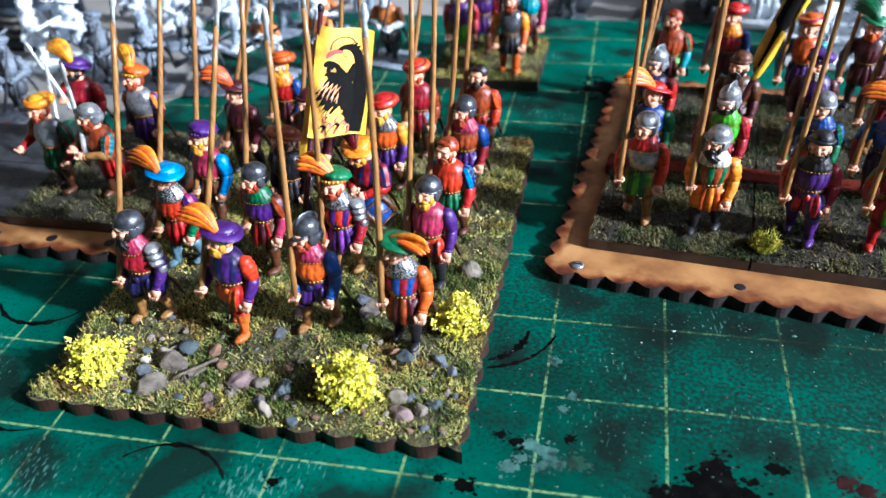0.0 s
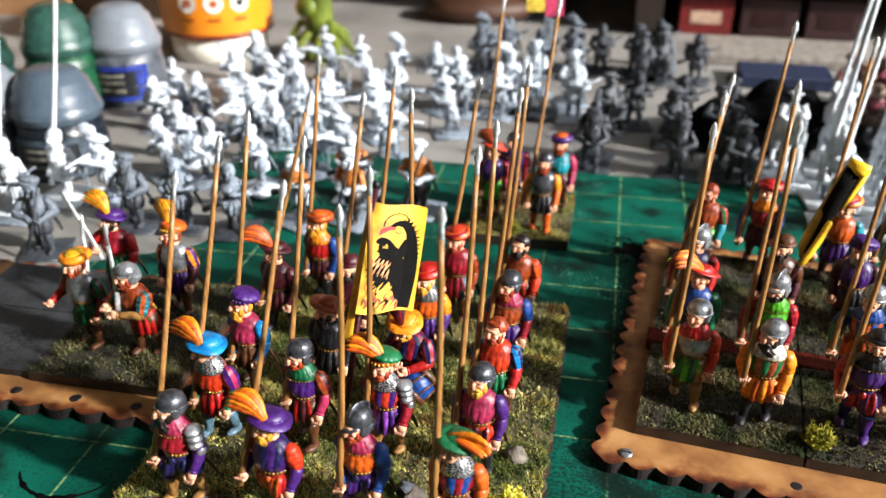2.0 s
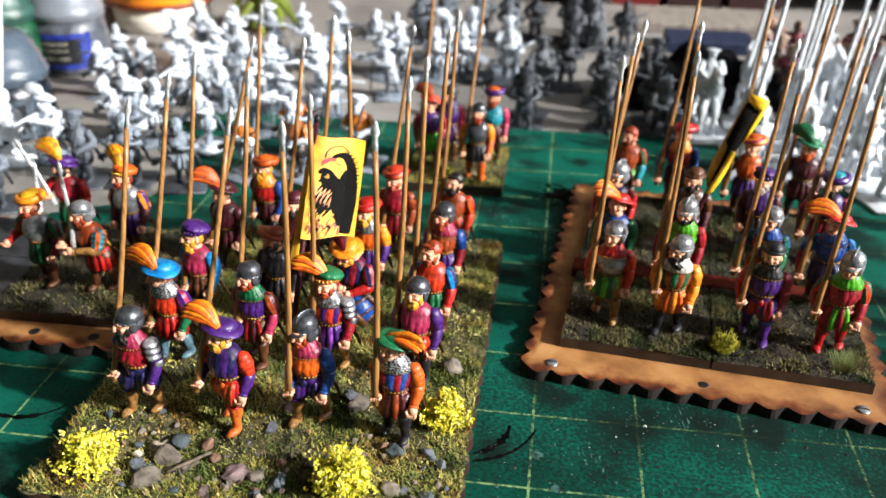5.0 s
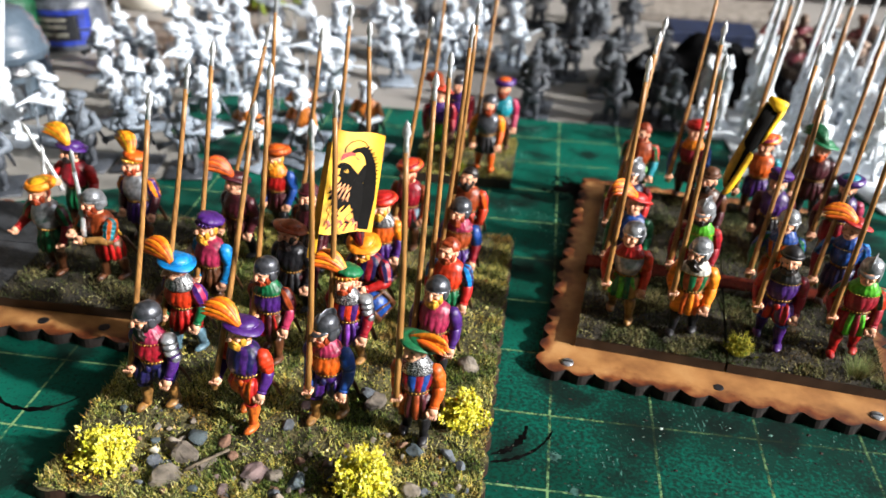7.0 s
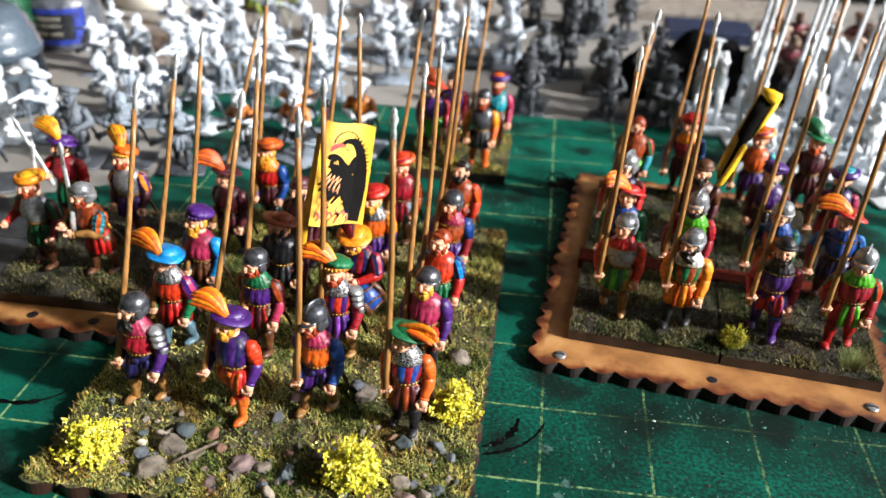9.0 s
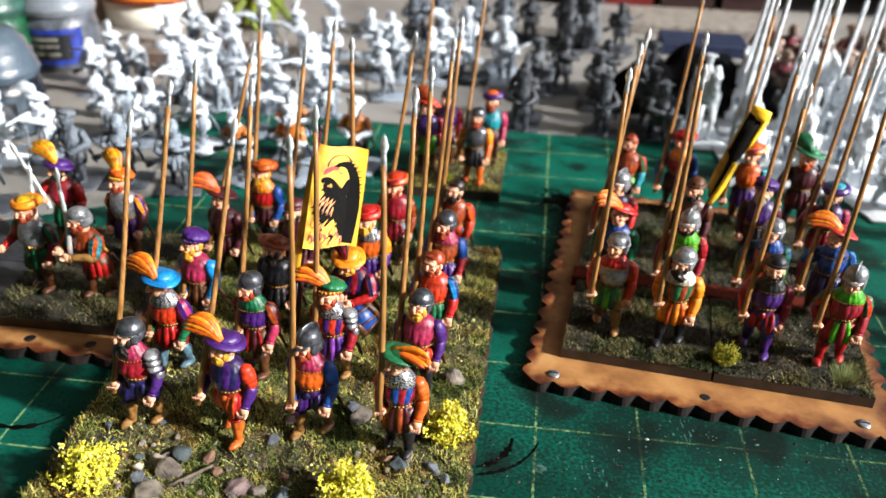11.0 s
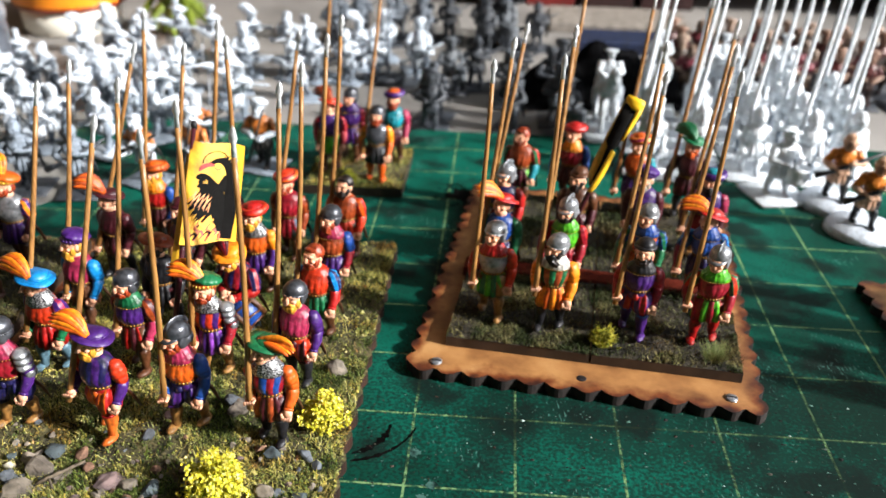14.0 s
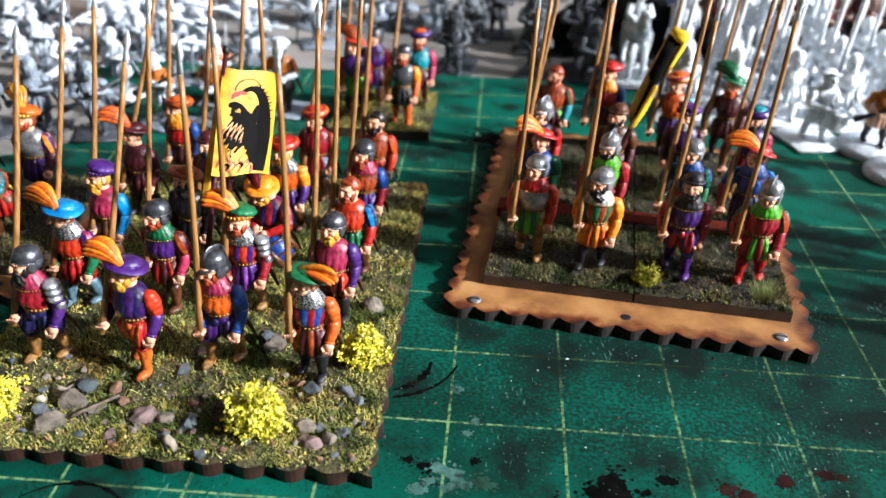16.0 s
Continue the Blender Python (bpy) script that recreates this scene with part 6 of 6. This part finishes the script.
# white horses with riders
def horse_mesh(mat):
    m = Mesh()
    m.tube([(0, 15, 23), (0, 10, 25), (0, 0, 24), (0, -9, 25), (0, -13, 27)], [3.5, 6.4, 6.2, 6.4, 4.5], mat, 14)
    m.tube([(0, -11, 27), (0, -15, 33), (0, -16.5, 38)], [5.0, 3.8, 2.8], mat, 12, 0.8)
    m.tube([(0, -15.0, 38.5), (0, -19, 36.5), (0, -22.5, 33)], [2.8, 2.5, 1.5], mat, 10)
    for s in (-1, 1):
        m.tube([(s * 1.5, -15.5, 40), (s * 1.8, -15.5, 42)], [0.8, 0.2], mat, 6)
        for y, b in ((-9, -2), (10, 2)):
            m.tube([(s * 3.4, y, 21), (s * 3.6, y + b, 12), (s * 3.4, y + b * 0.5, 5), (s * 3.4, y, 1)], [3.0, 1.9, 1.3, 1.8], mat, 9)
    m.tube([(0, 16, 24), (0, 19, 18), (0, 18.5, 8)], [1.2, 2.2, 0.8], mat, 8)
    m.tube([(0, 1, 28), (0, 0.5, 36), (0, 0.5, 40)], [4.2, 4.6, 2.2], mat, 12)
    m.ball((0, -0.4, 43.5), (2.2, 2.5, 2.8), mat, 10, 6)
    m.ball((0, 0, 45.5), (4.0, 4.0, 0.7), mat, 14, 4)
    for s in (-1, 1):
        m.tube([(s * 4.5, 0.5, 39), (s * 6.5, -2, 34), (s * 3, -7, 33)], [2.2, 1.8, 1.3], mat, 8)
        m.tube([(s * 3, 0, 28), (s * 7, -2, 24), (s * 7, -1, 16)], [2.6, 2.2, 1.6], mat, 8)
    box(m, -12.5, -22, -3, 12.5, 22, 0.05, mat, 0.5)
    return m


hm = horse_mesh(BRIGHT_W)
hm.v = [(x * 0.8, y * 0.8, z * 0.8) for x, y, z in hm.v]
hm = hm.data("mounted_figurine")
for x, y, t in ((168, 262, 4), (196, 300, -6), (226, 298, 8), (255, 300, -4)):
    ob = new("mounted_figurine", hm)
    ob.matrix_world = pose(x * MM, y * MM, 0.4 * MM, 0, 0, t)
    tagged(ob, "white primed horse and rider figurine, unpainted", "figurine", "white primed riders")

# ---- paint pots, tub, creature, boxes ----


def pot(x, y, r, h, body, cap, capmat, label, turn=0.0, label_col=None):
    ob = new("paint_pot")
    tagged(ob, label, "paint pot", "paint pots")
    m = Mesh()
    lathe(m, (0, 0, 0), [(r * 0.98, 0), (r * 1.06, 1.5), (r * 1.05, h * 0.15), (r * 0.99, h * 0.42), (r * 0.95, h * 0.56)], body)
    b = part("jar", m, ob)
    if label_col:
        m = Mesh()
        n = 16
        m.rings([[((r + q) * math.cos(t), (r + q) * math.sin(t), z) for t in [radians(-150 + 120 * i / n) for i in range(n + 1)]] for q, z in ((1.25, h * 0.08), (0.2, h * 0.44))], label_col, False, False)
        lb = part("label", m, ob, "printed blue label")
        m = Mesh()
        m.rings([[((r + q) * math.cos(t), (r + q) * math.sin(t), h * zz) for t in [radians(-132 + 84 * i / n) for i in range(n + 1)]] for q, zz in ((1.35, 0.13), (0.6, 0.39))], P("#15171c"), False, False)
        part("panel", m, lb, "dark printed panel")
        for z, q in ((0.18, 1.4), (0.26, 1.15), (0.33, 0.95)):
            m = Mesh()
            m.rings([[((r + k) * math.cos(t), (r + k) * math.sin(t), h * zz) for t in [radians(-115 + 50 * i / n) for i in range(n + 1)]] for k, zz in ((q, z), (q - 0.08, z + 0.03))], P("#6c6a60"), False, False)
            part("bar", m, lb)
    m = Mesh()
    lathe(m, (0, 0, 0), [(r * 0.94, h * 0.55), (r * 1.0, h * 0.56), (r * 0.98, h * 0.68), (r * 0.93, h * 0.69), (r * 0.91, h * 0.78), (r * 0.84, h * 0.8), (r * 0.8, h * 0.88), (r * 0.72, h * 0.9), (r * 0.62, h * 0.965), (r * 0.4, h), (0.5, h)], capmat)
    part("cap", m, ob, cap)
    m = Mesh()
    lathe(m, (0, 0, 0), [(r * 0.98, h * 0.6), (r * 1.03, h * 0.62), (r * 0.98, h * 0.64)], capmat)
    part("ridge", m, ob)
    ob.matrix_world = pose(x * MM, y * MM, -2.1 * MM, 0, 0, turn)
    return ob


GREY_CAP, DARK_JAR = P("#70767e", 0.28, 0, 0.08), P("#161c24", 0.25, 0, 0.1)
pot(-135, 213, 18.5, 46, DARK_JAR, "translucent grey cap", P("#46525e", 0.25, 0, 0.08), "dark paint pot with a smoky grey cap on the desk", 10, P("#39454f"))
pot(-160, 312, 19.5, 50, P("#4c5058", 0.3), "silver grey cap", GREY_CAP, "grey paint pot with blue label and silver cap", 0, P("#1c2f86"))
pot(-184, 292, 18, 53, P("#16452c", 0.3), "green cap", P("#2a4a42", 0.3), "green paint pot with a green cap on the desk", 0, P("#c8401c"))
pot(-212, 262, 19, 50, P("#1c3a34", 0.3), "dark green cap", P("#1d3830", 0.3), "dark green paint pot on the desk")
pot(-165, 208, 18, 46, P("#3c444c", 0.3), "pale grey cap", GREY_CAP, "grey paint pot with a pale cap on the desk")

tub = new("plastic_tub")
tagged(tub, "bright orange plastic tub with white round marks, on the desk", "tub")
ORANGE_PL = P("#e88a1c", 0.35, 0, 0.06, 40.0)
CREAM = P("#e4dfd2", 0.4, 0, 0.05, 40.0)
ms = Mesh()
lathe(ms, (0, 0, 0), [(30, 0), (31.5, 1.5), (32.5, 17)], CREAM, 40)
part("foot", ms, tub, "cream lower band")
ms = Mesh()
lathe(ms, (0, 0, 0), [(33, 17), (35.5, 18), (36, 20), (37.5, 90), (36, 92), (2, 92.5)], ORANGE_PL, 40)
part("wall", ms, tub)
ms = Mesh()
lathe(ms, (0, 0, 0), [(35.9, 17.5), (36.3, 18), (36.4, 19.5), (36.1, 20)], P("#7a2c10", 0.4), 40)
part("rim", ms, tub, "dark red lower rim")
for a in (-112, -86, -60):
    n = 20
    ms = Mesh()
    for rad, mt, q in ((6.0, CREAM, 0.35), (2.6, P("#c8643c") if a < -70 else BLACK, 0.6)):
        lp = []
        for i in range(n):
            t = 2 * math.pi * i / n
            z = 40 + rad * math.sin(t)
            rr = 36.6 + q
            ang = radians(a) + rad * math.cos(t) / rr
            lp.append((rr * math.cos(ang), rr * math.sin(ang), z))
        o = len(ms.v)
        ms.v += lp
        ms.f.append(tuple(range(o, o + n)))
        ms.m.append(ms.slot(mt))
    part("round_mark", ms, tub, "white round printed mark")
    ms = Mesh()
    lp = []
    for z in (29, 30.5):
        lp.append([(37.0 * math.cos(radians(a) + k * 0.012), 37.0 * math.sin(radians(a) + k * 0.012), z) for k in range(-9, 10)])
    ms.rings(lp, RUST, False, False)
    part("bars", ms, tub)
tub.matrix_world = pose(-0.150, 0.407, -0.0021, 0, 0, 18) @ Matrix.Scale(0.93, 4)

# lime green tentacled model
LIME_PL = P("#5e6c12", 0.6, 0, 0.2, 120.0)
ms = Mesh()
rr = random.Random(9)
ms.tube([(0, 0, 16), (0, -2, 26), (3, 0, 40), (10, 0, 50), (16, 0, 62), (14, 0, 78), (8, 0, 84)], [9, 8.5, 5.5, 4.5, 4.2, 3.6, 2.0], LIME_PL, 12, lobes=5, amp=0.1)
ms.ball((-5, -4, 32), (8, 8, 7), LIME_PL, 14, 8, lobes=5, amp=0.1)
for k in range(9):
    t = k * 0.7
    L = rr.uniform(16, 26)
    c, s = math.cos(t), math.sin(t)
    ms.tube([(4 * c, 4 * s, 16), (L * 0.5 * c, L * 0.5 * s, 18 + rr.uniform(-4, 8)), (L * c, L * s, 4 + rr.uniform(0, 12)), (L * 1.1 * c + 3, L * 1.1 * s, rr.uniform(1, 6))], [3.6, 2.6, 2.0, 0.8], LIME_PL, 8)
ms.ball((0, 0, 1.5), (14, 14, 1.6), P("#3a2f1c"), 20, 4)
for k in range(5):
    t = k * 1.26 + 0.4
    ms.tube([(3 * math.cos(t), 3 * math.sin(t), 16), (10 * math.cos(t), 10 * math.sin(t), 1.5)], [3, 1.8], LIME_PL, 8)
thing("tentacled_model", ms, "lime green tentacled monster model on the desk", "model", at=pose(-0.083, 0.405, -0.002, 0, 0, 0))

slab("cardboard_box", (-520, 470, -2.1, -300, 640, 180), P("#b08458", 0.8, 0, 0.12, 20.0), "", "plain brown cardboard box standing on the desk", "box")
slab("dark_box", (-295, 480, -2.1, -215, 600, 150), P("#3a2a1c", 0.6, 0, 0.2, 30.0), "", "dark brown wooden box standing on the desk", "box")

# black cloth dropped in a heap behind the white figurines
ms = Mesh()
slot = ms.slot(dull(P("#0e0e10", 0.9, 0, 0.3, 200.0), 0.05))
for j in range(29):
    for i in range(45):
        x, y = -14 + 88 * i / 44, 44 * j / 28
        h = 0.6
        for px, py, ph, pr in ((10, 16, 21, 20), (34, 22, 27, 26), (56, 18, 19, 18)):
            d = math.hypot(x - px, (y - py) * 1.2) / pr
            h = max(h, ph * max(0.0, 1 - d * d) ** 0.6)
        fade = min(1.0, h / 8)
        h += fade * (4.0 * noise.noise(Vector((x * 0.09, y * 0.09, 5))) + 2.0 * abs(noise.noise(Vector((x * 0.22, y * 0.16, 8)))))
        ms.v.append((x, y, max(0.5, h)))
for j in range(28):
    for i in range(44):
        ms.f.append((j * 45 + i, j * 45 + i + 1, (j + 1) * 45 + i + 1, (j + 1) * 45 + i))
        ms.m.append(slot)
ob = thing("black_cloth", ms, "black cloth dropped in a crumpled heap on the desk", "cloth", at=pose(0.140, 0.288, -0.0019, 0, 0, 6))
sol = ob.modifiers.new("thickness", "SOLIDIFY")
sol.thickness, sol.offset = 0.0004, 1.0

# shelf unit along the back of the desk
shelf = new("shelf_unit")
tagged(shelf, "dark shelf unit with a pale shelf board at the back", "shelf")
SHELF_D, SHELF_L, POST = P("#17130f", 0.7, 0, 0.3, 30.0), P("#7e746a", 0.5, 0, 0.1, 30.0), P("#2a1a10", 0.7, 0, 0.2, 60.0)
ms = Mesh()
box(ms, -215, 640, -2.1, 420, 655, 420, SHELF_D)
part("back_panel", ms, shelf, smooth=False)
ms = Mesh()
box(ms, 125, 505, 34, 420, 640, 38, SHELF_L, 0.6)
part("shelf_board", ms, shelf, smooth=False)
for px in (106, 414):
    ms = Mesh()
    box(ms, px, 505, -2.1, px + 18, 640, 420, POST, 0.6)
    part("post", ms, shelf, smooth=False)
ms = Mesh()
box(ms, -215, 500, 120, 106, 640, 128, SHELF_D, 0.6)
part("upper_board", ms, shelf, smooth=False)


def carton(x, y, z, w, d, h, mat, label, band=None):
    ob = new("small_box")
    tagged(ob, label, "box", "boxes on the shelf")
    m = Mesh()
    box(m, 0, 0, 0, w, d, h, mat, 0.6)
    part("carton", m, ob, smooth=False)
    if band:
        m = Mesh()
        box(m, w * 0.2, -0.4, h * 0.3, w * 0.8, 0.2, h * 0.65, band)
        part("panel", m, ob, smooth=False)
    ob.matrix_world = pose(x * MM, y * MM, z * MM)


carton(136, 515, -2.0, 34, 60, 24, P("#741510", 0.6), "red cardboard box on the desk under the shelf", P("#c8a890"))
carton(176, 515, -2.0, 36, 60, 25, P("#2c0c0a", 0.6), "dark red cardboard box under the shelf", P("#2a0c0a"))
carton(218, 515, -2.0, 36, 60, 25, P("#300d0b", 0.6), "dark red cardboard box under the shelf", P("#2a0c0a"))
carton(142, 520, 38.1, 30, 50, 40, P("#a89c3c", 0.5), "yellow carton on the pale shelf board", P("#5a5424"))
carton(178, 520, 38.1, 34, 50, 42, P("#b0a65a", 0.5), "pale yellow carton on the pale shelf board", P("#6a6030"))
carton(220, 520, 38.1, 34, 50, 40, P("#9c9650", 0.5), "olive yellow carton on the pale shelf board", P("#5a5424"))
carton(150, 440, -2.0, 90, 50, 6, P("#8a827a", 0.6), "flat stack of pale paper on the desk")
carton(165, 395, -2.0, 50, 30, 7, P("#1c2744", 0.5), "flat blue tray on the desk")
ms = Mesh()
ms.ball((0, 0, 10), (40, 26, 13), P("#3c2210", 0.6, 0, 0.2, 60.0), 24, 10, z0=-0.7)
thing("wooden_bowl", ms, "brown wooden bowl upside down at the back", "bowl", at=pose(-0.005, 0.53, -0.004, 0, 0, 10))

# small standard far back
std = new("small_banner")
tagged(std, "pink and yellow quartered small banner on a thin pole", "banner")
ms = Mesh()
ms.tube([(0, 0, 0), (0, 0, 85)], [0.6, 0.5], PRIME_G, 7)
part("pole", ms, std)
ms = Mesh()
lathe(ms, (0, 0, 0), [(9, 0), (9, 2), (0.5, 2.5)], PRIME_D, 18)
part("foot", ms, std)
for i, (c, u, v) in enumerate((("#c83c64", -6, 72), ("#d8b840", 3, 70), ("#d8b840", -5, 58), ("#c83c64", 4, 56))):
    ms = Mesh()
    box(ms, u - 4.4, -0.3 - 0.1 * i, v - 6.5, u + 4.4, 0.3 - 0.1 * i, v + 6.5, P(c, 0.6))
    part("quarter", ms, std, smooth=False)
ms = Mesh()
box(ms, 4.5, -1.0, 67, 9, -0.6, 74, P("#2c58a0", 0.6))
part("emblem", ms, std, smooth=False)
std.matrix_world = pose(0.060, 0.322, 0.0, 0, 0, 10)

# ---- third tray beside the movement tray ----
ttray = new("movement_tray")
tagged(ttray, "brown laser-cut wooden tray with scalloped edge, beside the other tray", "tray", "movement trays")
ms = Mesh()
plate(ms, 0, 0, 93, 84, 0.02, 3.0, 7.4, 2.3, tray_board(0, 0, 93, 84), TRAY_EDGE, 0, 1.0)
part("board", ms, ttray, smooth=False)
ttray.matrix_world = pose(0.2395, 0.042, 0, 0, 0, 2)
# base and pikemen stay out of view, added to cast shade on the mat
square_base("earth_base", (12, 8, 3.05, 88, 76, 6.0), "brown earth base with sparse grass, on the wooden tray", "small bases", EARTH_DARK, BASE_EDGE_DARK, 9000, FLOCK_DARK, 48, -0.1, 2, (239.5, 42))
for k, (x, y) in enumerate(grid(263, 58, 3, 4, 20, 16, 1.0, 91)):
    r = ("helmet", "beret", "cap")[k % 3]
    figurine(x, y, Z3, -10, "unseen pikeman figurine, maroon and rust clothes, with pike, added to shade the mat", "pikemen on the third tray", ((x - 5, y - 3.5, 14), (x + 2, y + 9, 80)), hat=(r, STEEL if r == "helmet" else MAROON), beard=(HAIR_R, 1), chest=(RUST,), up_l=(MAROON, RUST), fore_l=MAROON, skirt=(MAROON,), legs=(BROWN,), boots=BROWN)
